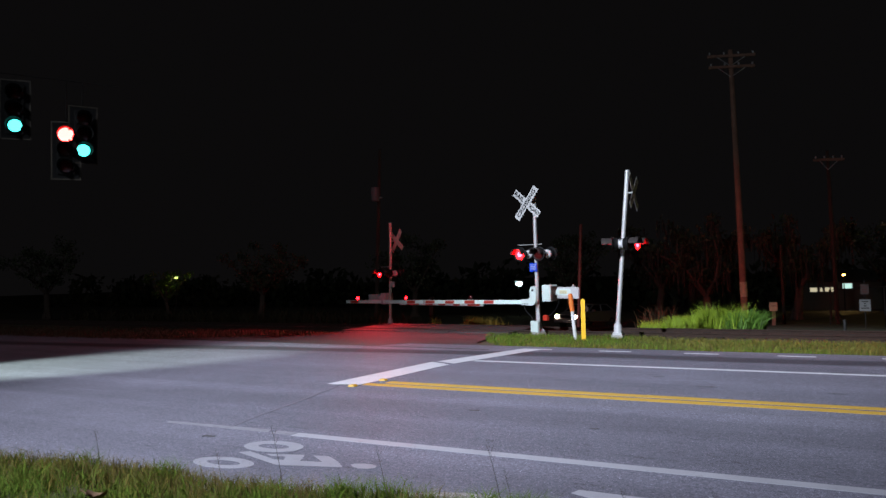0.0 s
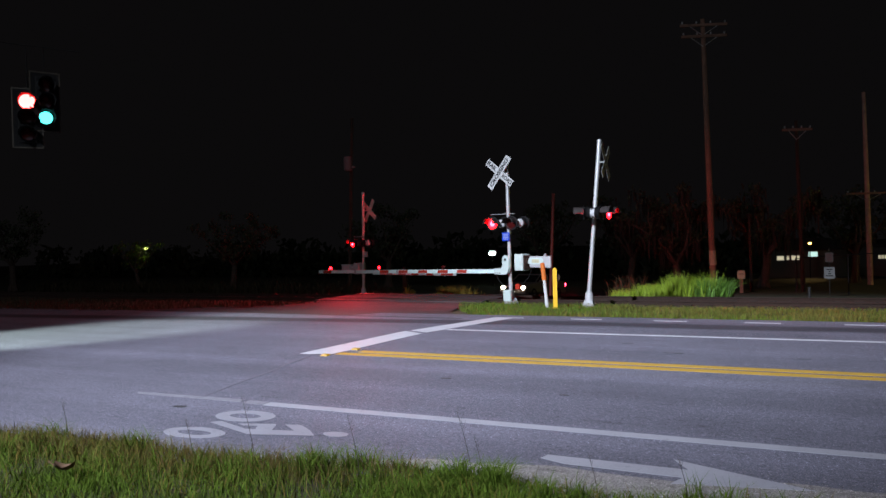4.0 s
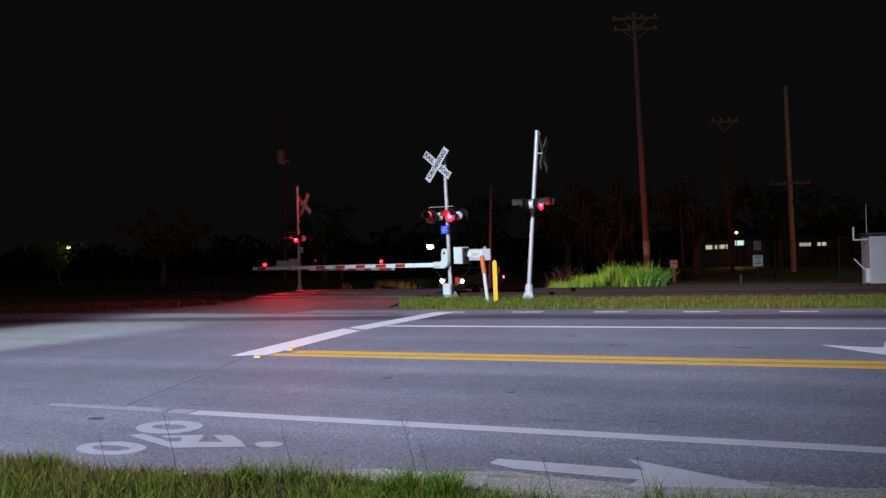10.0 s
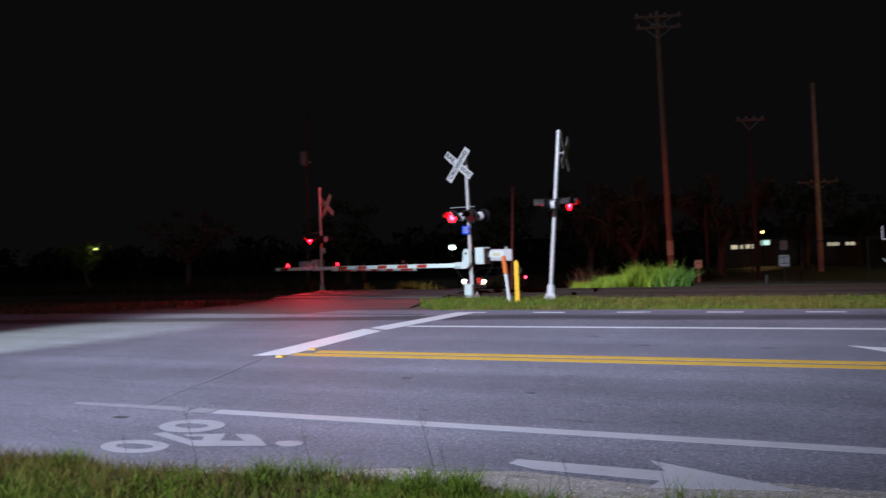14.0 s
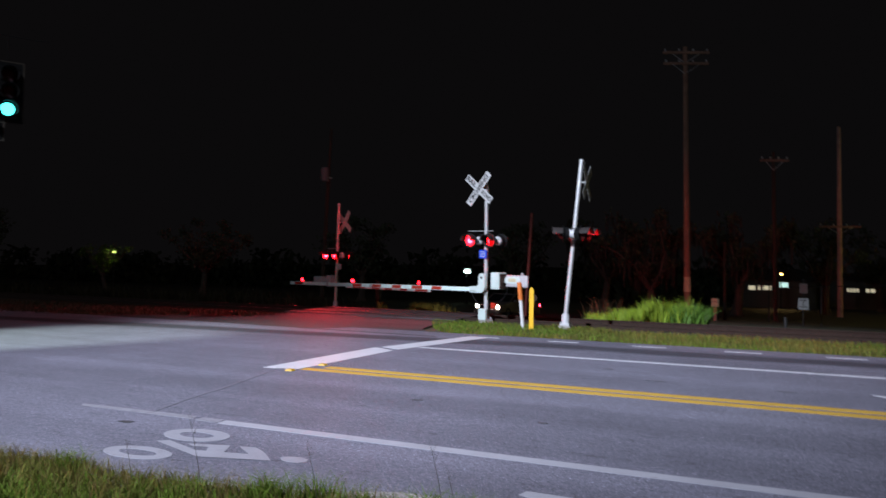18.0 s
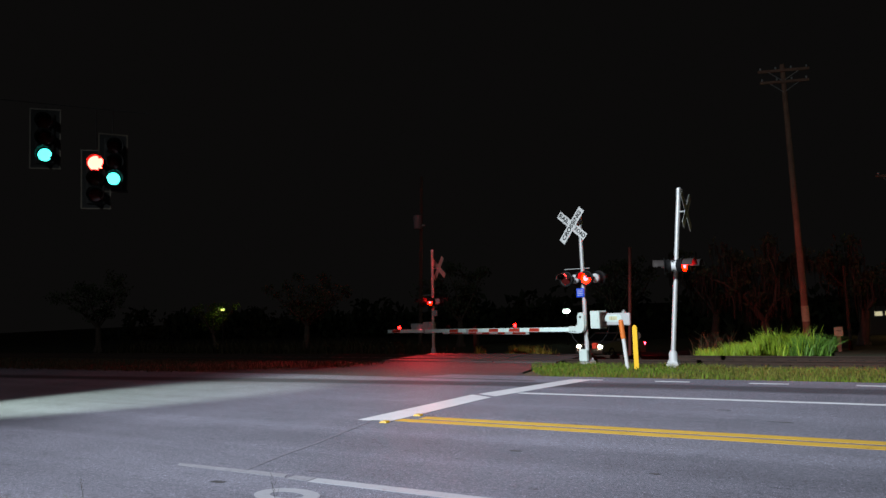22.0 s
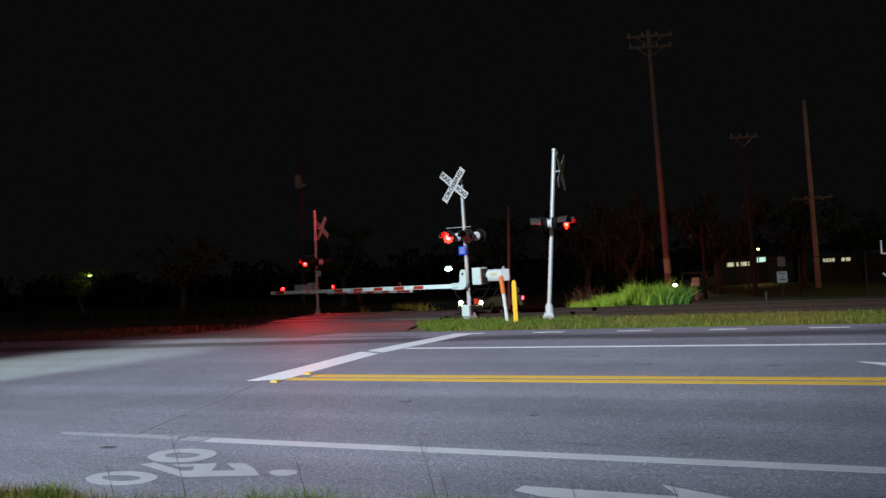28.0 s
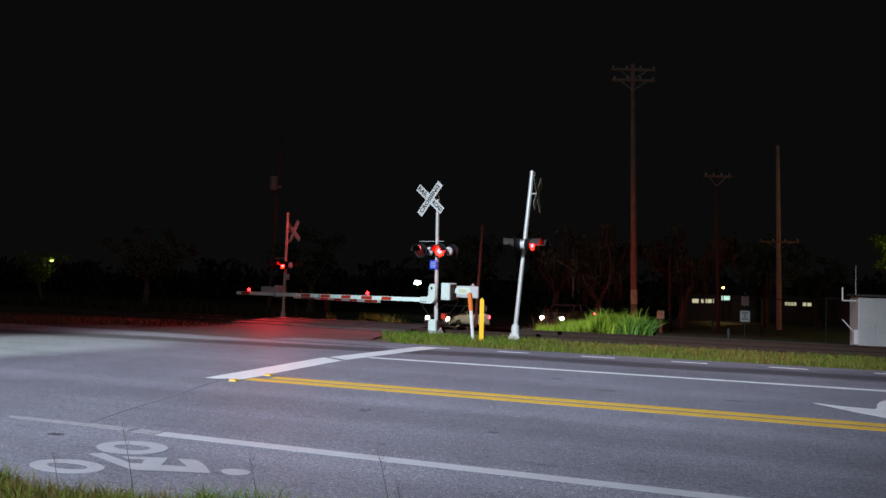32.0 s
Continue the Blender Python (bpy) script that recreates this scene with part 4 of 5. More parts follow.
def build_near_gate():
    t, q = signal_mast((-7.27, 20.60, -0.24), (-7.30, 20.58, 4.12), -25.5, "aluminium railway crossing signal with lowered gate and crossbuck", 4.3)
    crossbuck(t, -0.13, -0.24, 3.97, 5.5, yaw=9)
    crossarm(t, 0.0, 2.43, (0, 1, 0, 1), 0.16, 14)
    s = Shape().box(-0.20, 0.12, -0.004, 0.004, -0.13, 0.13, None, 0.003)
    sign = part("emergency_sign", s, SIGN_BLUE, t, "small blue sign with white writing", pose(-0.02, -0.10, 2.03))
    for k in range(4):
        part("writing_bar", Shape().box(-0.16, 0.08 - 0.03 * (k % 2), -0.0065, -0.0045, 0.07 - 0.05 * k, 0.085 - 0.05 * k), SIGN_WHITE, sign)
    # gate machine
    s = Shape().box(0.22, 0.56, -0.05, 0.27, 1.00, 1.50, None, 0.02)
    case = part("gate_machine", s, CASE_WHITE, t, "white gate machine case")
    # right side of the case; its shade is put in as dark brown
    s = Shape().box(0.562, 0.62, -0.02, 0.25, 1.03, 1.46, None, 0.015).tube((0.62, 0.12, 1.27), (0.68, 0.12, 1.27), 0.11, 0.11, 16)
    part("side_cover", s, RUST, case, "side of the case, coloured dark brown as shaded")
    s = Shape().box(0.25, 0.53, -0.062, -0.051, 1.05, 1.45, None, 0.004).box(0.50, 0.52, -0.08, -0.06, 1.2, 1.28)
    part("case_door", s, CASE_WHITE, case, "hinged case door")
    # elbow that carries the arm
    m = pose(0, -0.20, 0, 90)
    out = [(-0.46, 0.89), (-0.46, 1.07), (-0.16, 1.08), (-0.10, 1.13), (-0.09, 1.34)]
    out += [(0.04 + 0.13 * math.cos(a), 1.34 + 0.13 * math.sin(a)) for a in [math.pi * (1 - k / 8) for k in range(9)]]
    out += [(0.17, 1.08), (0.14, 0.97), (0.05, 0.90), (-0.04, 0.88)]
    s = Shape().prism(out[::-1], -0.05, 0.05, m)
    elbow = part("arm_elbow", s, CASE_WHITE, t, "white curved elbow carrying the arm")
    s = Shape().tube((0.04, -0.27, 1.34), (0.04, -0.24, 1.34), 0.035, 0.035, 12)
    for a in (-0.40, -0.30, -0.20):
        s.tube((a, -0.265, 0.93), (a, -0.24, 0.93), 0.018, 0.018, 8)
    part("pivot_bolts", s, SIGN_BLACK, elbow, "dark bolts")
    reds = [(10.14, 10.79), (6.12, 6.68), (4.95, 5.51), (3.83, 4.35), (2.74, 3.29), (1.80, 2.29)]
    gate_arm(t, 0.985, 11.16, -0.0150, reds, ((10.24, None), (6.72, 0), (2.97, 1)))
    # counterweight side: arm, weights, label
    s = Shape().box(0.62, 0.80, 0.06, 0.14, 1.20, 1.30, None, 0.01)
    part("counterweight_arm", s, GALV, t)
    s = Shape().box(0.73, 1.56, 0.06, 0.14, 1.09, 1.43, None, 0.03)
    cw = part("counterweight", s, CASE_GREY, t, "grey counterweight plate with rounded slot")
    m = pose(0, 0.058, 0, 90)
    pl = [(1.00 + 0.20 * (-1 if math.cos(a) < 0 else 1) + 0.10 * math.cos(a), 1.29 + 0.10 * math.sin(a)) for a in [2 * math.pi * (k + 0.5) / 20 for k in range(20)]]
    part("slot_plate", Shape().prism(pl, 0.0, 0.006, m), CASE_WHITE, cw)
    for k, c in enumerate((0.90, 1.0, 1.1)):
        part("warning_label", Shape().box(c - 0.045, c + 0.045, 0.040, 0.049, 1.24, 1.34), POLE_BAND, cw, "yellow warning label")
    s = Shape().box(1.30, 1.40, 0.07, 0.13, 1.43, 1.47).box(1.33, 1.37, 0.08, 0.12, 1.47, 1.51)
    part("lug", s, GALV, cw)
    # conduit and cable down the mast
    s = Shape()
    pts = [(0.10, -0.05, 1.05), (0.085, -0.07, 0.8), (0.11, -0.06, 0.6), (0.09, -0.05, 0.35)]
    for a, b in zip(pts, pts[1:]):
        s.tube(a, b, 0.025, 0.025, 8, False)
    part("conduit", s, GALV, t, "grey flexible conduit")
    for pts in (((-0.42, -0.20, 0.90), (-0.34, -0.20, 0.74), (-0.20, -0.19, 0.62), (-0.08, -0.17, 0.52), (-0.05, -0.16, 0.42)), ((0.80, 0.10, 1.10), (0.76, 0.10, 0.95), (0.66, 0.10, 0.80), (0.50, 0.05, 0.62), (0.36, 0.0, 0.55))):
        s = Shape()
        for a, b in zip(pts, pts[1:]):
            s.tube(a, b, 0.011, 0.011, 6, False)
        part("cable", s, BLACK, t, "thin black cable hanging slack")
    s = Shape().box(-0.14, 0.16, -0.20, -0.10, 0.08, 0.42, None, 0.02)
    part("junction_box", s, CASE_WHITE, t, "white junction box at the foot")
    s = Shape().box(0.24, 0.40, -0.05, 0.05, 0.44, 0.60, None, 0.01)
    part("red_reflector", s, STRIPE_RED, t, "small red plate")
    return t


def build_side_signal():
    t, q = signal_mast((-4.61, 19.50, -0.19), (-4.25, 19.58, 4.33), 88.5, "leaning aluminium crossing signal mast with crossbuck facing the road", 4.5)
    lean = q / q.z
    crossbuck(t, -0.05 + lean.x * 3.93, -0.22 + lean.y * 3.93, 3.93, -3, hold=(lean.x * 3.93, lean.y * 3.93))
    for z, lx in ((2.60, lean.x * 2.6),):
        off = lean.y * 2.6
        s = Shape().tube((lx - 0.42, off, z + 0.04), (lx + 0.42, off, z + 0.04), 0.024, 0.024, 8)
        part("crossarm", s, VISOR, t, "dark crossarm")
        part("junction_box", Shape().box(lx - 0.09, lx + 0.09, off - 0.09, off + 0.09, z - 0.05, z + 0.10, None, 0.015), VISOR, t, "dark junction box")
        for dx, f, ph in ((-0.38, -1, 1), (0.38, -1, 0), (-0.38, 1, 0), (0.38, 1, 1)):
            flasher(t, lx + dx, off + (-0.29 if f < 0 else 0.22), z - 0.06, f, ph, -12 if f < 0 else 15)
    return t


def build_far_gate():
    t, q = signal_mast((-16.55, 27.39, -0.63), (-16.48, 27.42, 3.94), -25.5, "far crossing signal with lowered gate seen from behind", 4.6, FAR_MAST)
    crossbuck(t, 0.15, 0.30, 3.80, -8, True, FAR_MAST)
    crossarm(t, 0.02, 2.37, (0, 1, 0, 1))
    s = Shape().box(-0.45, -0.08, -0.22, 0.22, 1.0, 1.5, None, 0.03)
    part("gate_machine", s, CASE_GREY, t, "grey gate machine case")
    s = Shape().box(-2.0, -0.5, 0.12, 0.24, 1.18, 1.36, None, 0.03).box(-1.9, -1.2, 0.05, 0.3, 1.05, 1.42, None, 0.03)
    part("counterweight", s, CASE_GREY, t, "dark counterweight")
    reds = [(1.04, 1.97), (2.40, 2.93), (3.30, 3.78), (4.28, 4.73), (5.18, 5.94)]
    beam = part("gate_arm", Shape().box(0.5, 6.08, -0.022, 0.022, -0.062, 0.062, None, 0.006), STRIPE_WHITE, t, "white gate arm with red stripes", pose(0, 0.18, 1.04, 0, -0.5, 0))
    for a, b in reds:
        part("stripe", Shape().prism([(a, -0.052), (b - 0.03, -0.052), (b, 0.052), (a + 0.03, 0.052)], -0.025, 0.025, pose(0, 0, 0, 90)), STRIPE_RED, beam, "red stripe")
    s = Shape().box(0.1, 0.34, -0.05, 0.05, 1.75, 2.0, None, 0.02)
    part("bell", s, CASE_GREY, t, "small grey bell case")
    return t


# ---- small things near the crossing ----
def build_posts():
    t = thing("marker_post", (-5.50, 18.52, -0.15), "leaning white marker post with orange sleeve", "marker post")
    d = Vector((-0.11, -0.03, 1.16))
    part("post", Shape().tube((0, 0, -0.1), d * 0.64, 0.048, 0.048, 14), SIGN_WHITE, t, "white plastic post")
    part("sleeve", Shape().tube(d * 0.635, d, 0.062, 0.062, 14).lathe([(0.062, 0), (0.05, 0.03), (0.0, 0.045)], 14, Matrix.Translation(d)), ORANGE, t, "orange sleeve")
    t = thing("marker_post", (-5.20, 18.23, -0.14), "flat yellow marker post with rounded top", "marker post")
    pts = [(-0.055, -0.1), (0.055, -0.1), (0.055, 0.98)] + [(0.055 * math.cos(a), 0.98 + 0.09 * math.sin(a)) for a in [math.pi * k / 8 for k in range(1, 8)]] + [(-0.055, 0.98)]
    part("blade", Shape().prism(pts, -0.03, 0.03, pose(0, 0, 0, 90, 0, 12)), YELLOW, t, "bright yellow plastic blade")
    part("warning_disc", Shape().tube((0.02, 0.035, 0.80), (0.02, 0.05, 0.80), 0.11, 0.11, 16), RUST, t, "dark round disc")
    t = thing("steel_post", (-8.46, 28.78, -0.62), "slender tall steel post beyond the tracks", "post")
    # the shaft's red stands for the glow of the crossing lamps
    part("shaft", Shape().tube((0, 0, -0.1), (0.21, 0.06, 4.2), 0.07, 0.06, 12), POST_RED, t, "shaft with the red lamp light put into its colour")
    t = thing("short_post", (-14.9, 28.2, -0.60), "short steel post beside the far gate", "post")
    part("shaft", Shape().box(-0.09, 0.09, -0.09, 0.09, -0.1, 1.25, None, 0.01), RUST, t)


def build_cabinet():
    t = thing("signal_cabinet", (4.76, 23.58, -0.52), "tall grey metal signal cabinet beside the tracks", "signal cabinet", rz=3)
    part("plinth", Shape().box(-0.60, 0.60, -0.5, 0.5, -0.3, 0.06, None, 0.02), CONCRETE, t, "concrete plinth")
    part("body", Shape().box(-0.545, 0.545, -0.45, 0.45, 0.05, 1.68, None, 0.02), CABINET, t, "grey aluminium box")
    for k in range(2):
        d = part("door", Shape().box((-0.53, -0.08)[k], (-0.09, 0.34)[k], -0.462, -0.452, 0.12, 1.62, None, 0.006), CABINET, t, "grey cabinet door")
        x = -0.14 + 0.11 * k
        part("handle", Shape().box(x - 0.012, x + 0.012, -0.485, -0.462, 0.8, 0.92, None, 0.006), CABINET, d)
    part("roof", Shape().box(-0.61, 0.61, -0.53, 0.53, 1.68, 1.735, None, 0.015), WIRE_DARK, t, "dark overhanging sheet roof")
    part("side_panel", Shape().box(0.36, 0.545, -0.464, -0.451, 0.08, 1.66, None, 0.006), CABINET, t, "darker narrow panel")
    s = Shape().tube((-0.88, -0.2, 1.55), (-0.88, -0.2, 1.92), 0.025, 0.025, 8).tube((-0.88, -0.2, 1.55), (-0.54, -0.2, 1.55), 0.025, 0.025, 8)
    part("vent_pipe", s, GALV, t, "bent vent pipe")
    part("antenna", Shape().tube((-0.50, 0, 1.7), (-0.50, 0, 2.55), 0.010, 0.006, 6), GALV, t, "thin antenna")
    s = Shape().tube((-0.55, -0.25, 0.62), (-0.90, -0.3, 1.02), 0.02, 0.02, 6).box(-0.64, -0.54, -0.42, -0.2, 0.35, 0.75, None, 0.01)
    part("meter_box", s, CASE_GREY, t, "small side box")


def build_mailbox():
    z = ground_z(42.4)
    t = thing("relay_box", (-1.78, 42.38, z), "small pale box on a wooden post", "post box")
    part("post", Shape().box(-0.09, 0.09, -0.09, 0.09, -0.2, 0.78, None, 0.01), POLE_WOOD, t)
    b = part("box", Shape().box(-0.20, 0.20, -0.2, 0.2, 0.74, 1.20, None, 0.03), POLE_BAND, t, "pale box")
    part("face_mark", Shape().box(-0.10, 0.10, -0.206, -0.202, 1.0, 1.03), NOTICE_PINK, b, "faded mark")
    t = thing("fence_sign", (2.04, 34.44, ground_z(34.4)), "two small notices on a thin post", "sign")
    part("post", Shape().tube((0, 0.03, -0.1), (0, 0.03, 2.0), 0.02, 0.02, 8), WIRE_DARK, t)
    p = part("notice", Shape().box(-0.20, 0.20, -0.006, 0.0, 0.70, 1.18), NOTICE_WHITE, t, "white notice with dark bars")
    for k, w in enumerate((0.12, 0.03, 0.05, 0.14)):
        part("writing_bar", Shape().box(-w, w, -0.011, -0.007, 1.07 - 0.09 * k, 1.11 - 0.09 * k), SIGN_BLACK, p)
    p = part("notice", Shape().box(-0.15, 0.15, -0.006, 0.0, 1.40, 1.80), NOTICE_PINK, t, "faded reddish notice")
    for k in range(3):
        part("writing_bar", Shape().box(-0.10, 0.10, -0.011, -0.007, 1.68 - 0.1 * k, 1.71 - 0.1 * k), POST_RED, p)
    t = thing("stub_post", (0.96, 24.54, -0.52), "short grey stub post", "post")
    part("shaft", Shape().tube((0, 0, -0.1), (0, 0, 0.55), 0.045, 0.045, 10), WIRE_DARK, t)


def utility_pole(at, top, label, arms=(), band=None, r=0.17, wood=None):
    t = thing("utility_pole", at, label, "utility pole", "utility poles")
    q = Vector(top) - Vector(at)
    part("pole", Shape().tube((0, 0, -0.4), q, r, r * 0.62, 14), wood or POLE_WOOD, t, "weathered wooden pole")
    if band:
        part("wrap", Shape().tube(q * (band[0] / q.z), q * (band[1] / q.z), r * 1.0, r * 0.99, 16, False), POLE_BAND, t, "pale wrap round the pole")
    for z, half, rz in arms:
        c = q * (z / q.z)
        m = Matrix.Translation(c) @ pose(0, 0, 0, 0, 0, rz)
        a = part("crossarm", Shape().box(-half, half, -0.2, -0.09, -0.07, 0.07, m, 0.01), POLE_WOOD, t, "timber crossarm")
        for k in range(4):
            x = -half + 0.12 + (2 * half - 0.24) * k / 3
            part("insulator", Shape().lathe([(0.0, 0.22), (0.05, 0.20), (0.03, 0.16), (0.06, 0.13), (0.03, 0.10), (0.02, 0.06)], 10, m @ Matrix.Translation((x, -0.145, 0))), GALV, a)
        s = Shape().tube(m @ Vector((-half * 0.6, -0.16, -0.05)), c + Vector((0, -0.1, -0.55)), 0.02, 0.02, 6).tube(m @ Vector((half * 0.6, -0.16, -0.05)), c + Vector((0, -0.1, -0.55)), 0.02, 0.02, 6)
        part("brace", s, GALV, t)
    return t


def build_poles():
    utility_pole((-3.15, 41.88, ground_z(41.9)), (-3.43, 41.86, 13.5), "tall wooden utility pole with crossarm", ((14.55, 1.25, 20), (13.95, 1.2, 20)), (1.5, 2.3), 0.19)
    utility_pole((1.30, 45.0, ground_z(45)), (1.10, 45.0, 8.0), "slim wooden utility pole near the fence", ((9.0, 0.8, 20),), None, 0.13, POLE_DARK)
    utility_pole((5.97, 59.7, ground_z(59.7)), (5.77, 59.7, 11.7), "distant wooden utility pole with low crossarm", ((6.5, 1.4, 10),), None, 0.20, POLE_PALE)
    utility_pole((-1.35, 44.6, ground_z(44.6)), (-1.40, 44.6, 2.9), "short weathered pole stump", (), None, 0.10, POLE_DARK)
    utility_pole((1.1, 51, ground_z(51)), (1.08, 51, 0.6), "thin short post by the lot", (), None, 0.05, POLE_DARK)
    utility_pole((-24.2, 38.3, ground_z(38.3, -24)), (-23.6, 38.2, 9.5), "dark utility pole with a pale transformer can", (), None, 0.13, POLE_DARK)
    t = thing("transformer", (-23.83, 37.95, 6.25), "pale transformer can hung on the pole", "transformer")
    part("can", Shape().lathe([(0.0, 0.0), (0.24, 0.02), (0.26, 0.06), (0.26, 0.80), (0.22, 0.86), (0.0, 0.90)], 18), CAN_GREY, t, "grey can")
    part("bracket", Shape().box(-0.05, 0.35, 0.1, 0.3, 0.2, 0.28), GALV, t)


def build_fence():
    pts = [(0.9, 43.0), (3.0, 38.0), (5.2, 34.5), (8.2, 33.8), (11.5, 33.4), (15, 33), (19, 32.6), (24, 32)]
    t = thing("chain_link_fence", (0, 0, 0), "dark chain link fence round the lot", "fence")
    for x, y in pts:
        z = ground_z(y)
        part("fence_post", Shape().tube((x, y, z - 0.1), (x, y, z + 1.85), 0.03, 0.03, 8), WIRE_DARK, t)
    wires, rails = Shape(), Shape()
    for (x0, y0), (x1, y1) in zip(pts, pts[1:]):
        a, b = Vector((x0, y0, ground_z(y0))), Vector((x1, y1, ground_z(y1)))
        rails.tube(a + Vector((0, 0, 1.82)), b + Vector((0, 0, 1.82)), 0.022, 0.022, 6)
        n = int((b - a).length / 0.16)
        for k in range(n):
            for sgn in (1, -1):
                p, q = k / n, min(max((k + sgn * 1.78 / 0.16) / n, 0), 1)
                h = abs(q - p) * n * 0.16
                lo, hi = a.lerp(b, p), a.lerp(b, q) + Vector((0, 0, h))
                d = (b - a).normalized().cross(Vector((0, 0, 1))) * 0.002
                wires.add([lo - Vector((0, 0, 0.003)), lo + Vector((0, 0, 0.003)), hi + Vector((0, 0, 0.003)), hi - Vector((0, 0, 0.003))], [(0, 1, 2, 3)])
    part("top_rail", rails, WIRE_DARK, t)
    mesh = part("chain_link", wires, WIRE_DARK, t, "dark wire mesh")
    mesh["kind"] = "stuff"


# ---- traffic signals over the junction ----
def signal_head(at, rz, lit, label):
    """A three-section head with a taped backplate; at is the middle of the lit lens, which faces local -y."""
    k = {"red": 0, "yellow": 1, "green": 2}[lit]
    t = thing("traffic_signal", at, label, "traffic signal", "hanging traffic signals", rz=rz)
    z0 = 0.33 * k
    part("housing", Shape().box(-0.17, 0.17, 0.0, 0.2, z0 - 0.835, z0 + 0.175, None, 0.02), SIGNAL_BLACK, t, "dark signal housing")
    plate = part("backplate", Shape().box(-0.28, 0.28, 0.03, 0.036, z0 - 0.94, z0 + 0.28), SIGNAL_BLACK, t, "flat black backplate")
    for x0, x1, a, b in ((-0.28, 0.28, z0 + 0.255, z0 + 0.28), (-0.28, 0.28, z0 - 0.94, z0 - 0.915), (-0.28, -0.255, z0 - 0.914, z0 + 0.254), (0.255, 0.28, z0 - 0.914, z0 + 0.254)):
        part("edge_tape", Shape().box(x0, x1, 0.026, 0.029, a, b), BACKPLATE_EDGE, plate, "dull yellow reflective tape")
    for j, name in enumerate(("red", "yellow", "green")):
        m = pose(0, -0.002, z0 - 0.33 * j, 90)
        on = name == lit
        r = 0.15 if on and lit == "red" else 0.125
        glass = {"red": SIGNAL_RED, "green": SIGNAL_GREEN}.get(name, LENS_OFF) if on else LENS_OFF
        s = Shape().lathe([(0.0, 0.03), (0.6 * r, 0.024), (r, 0.0)], 24, m)
        part("lens", s, glass, t, "glowing %s lens" % name if on else "dark lens")
        s = Shape().lathe([(0.158, 0.0), (0.160, 0.12), (0.162, 0.23), (0.156, 0.23), (0.155, 0.12), (0.153, 0.0)], 24, m, 0.72, 0.25 - 0.36)
        part("visor", s, SIGNAL_BLACK, t, "black tunnel visor")
    part("hanger", Shape().tube((0, 0.1, z0 + 0.17), (0, 0.1, 5.84 - at[2]), 0.010, 0.010, 8), SIGNAL_BLACK, t)
    return t


def build_signals():
    signal_head((-13.60, 9.57, 4.71), 50, "red", "hanging traffic signal showing red")
    signal_head((-13.40, 9.83, 4.40), 62, "green", "hanging traffic signal showing green")
    signal_head((-14.11, 8.81, 4.83), 50, "green", "hanging traffic signal showing green")
    # the pole with the thin wire that carries the heads
    t = thing("span_wire", (-22.2, -3.3, 0.0), "thin dark span wire carrying traffic signals from a steel pole", "span wire")
    part("pole", Shape().tube((0, 0, -0.1), (0, 0, 6.4), 0.16, 0.12, 14), VISOR, t)
    part("base_plate", Shape().box(-0.3, 0.3, -0.3, 0.3, -0.02, 0.05, None, 0.01), VISOR, t)
    s, p = Shape(), Vector((0, 0, 6.2))
    for k in range(1, 9):
        u = k / 8
        q = Vector((9.0 * 1.02 * u, 13.45 * 1.02 * u, 6.2 - 0.38 * u))
        s.tube(p, q, 0.007, 0.007, 6, False)
        p = q
    part("wire", s, SIGNAL_BLACK, t, "thin steel wire")


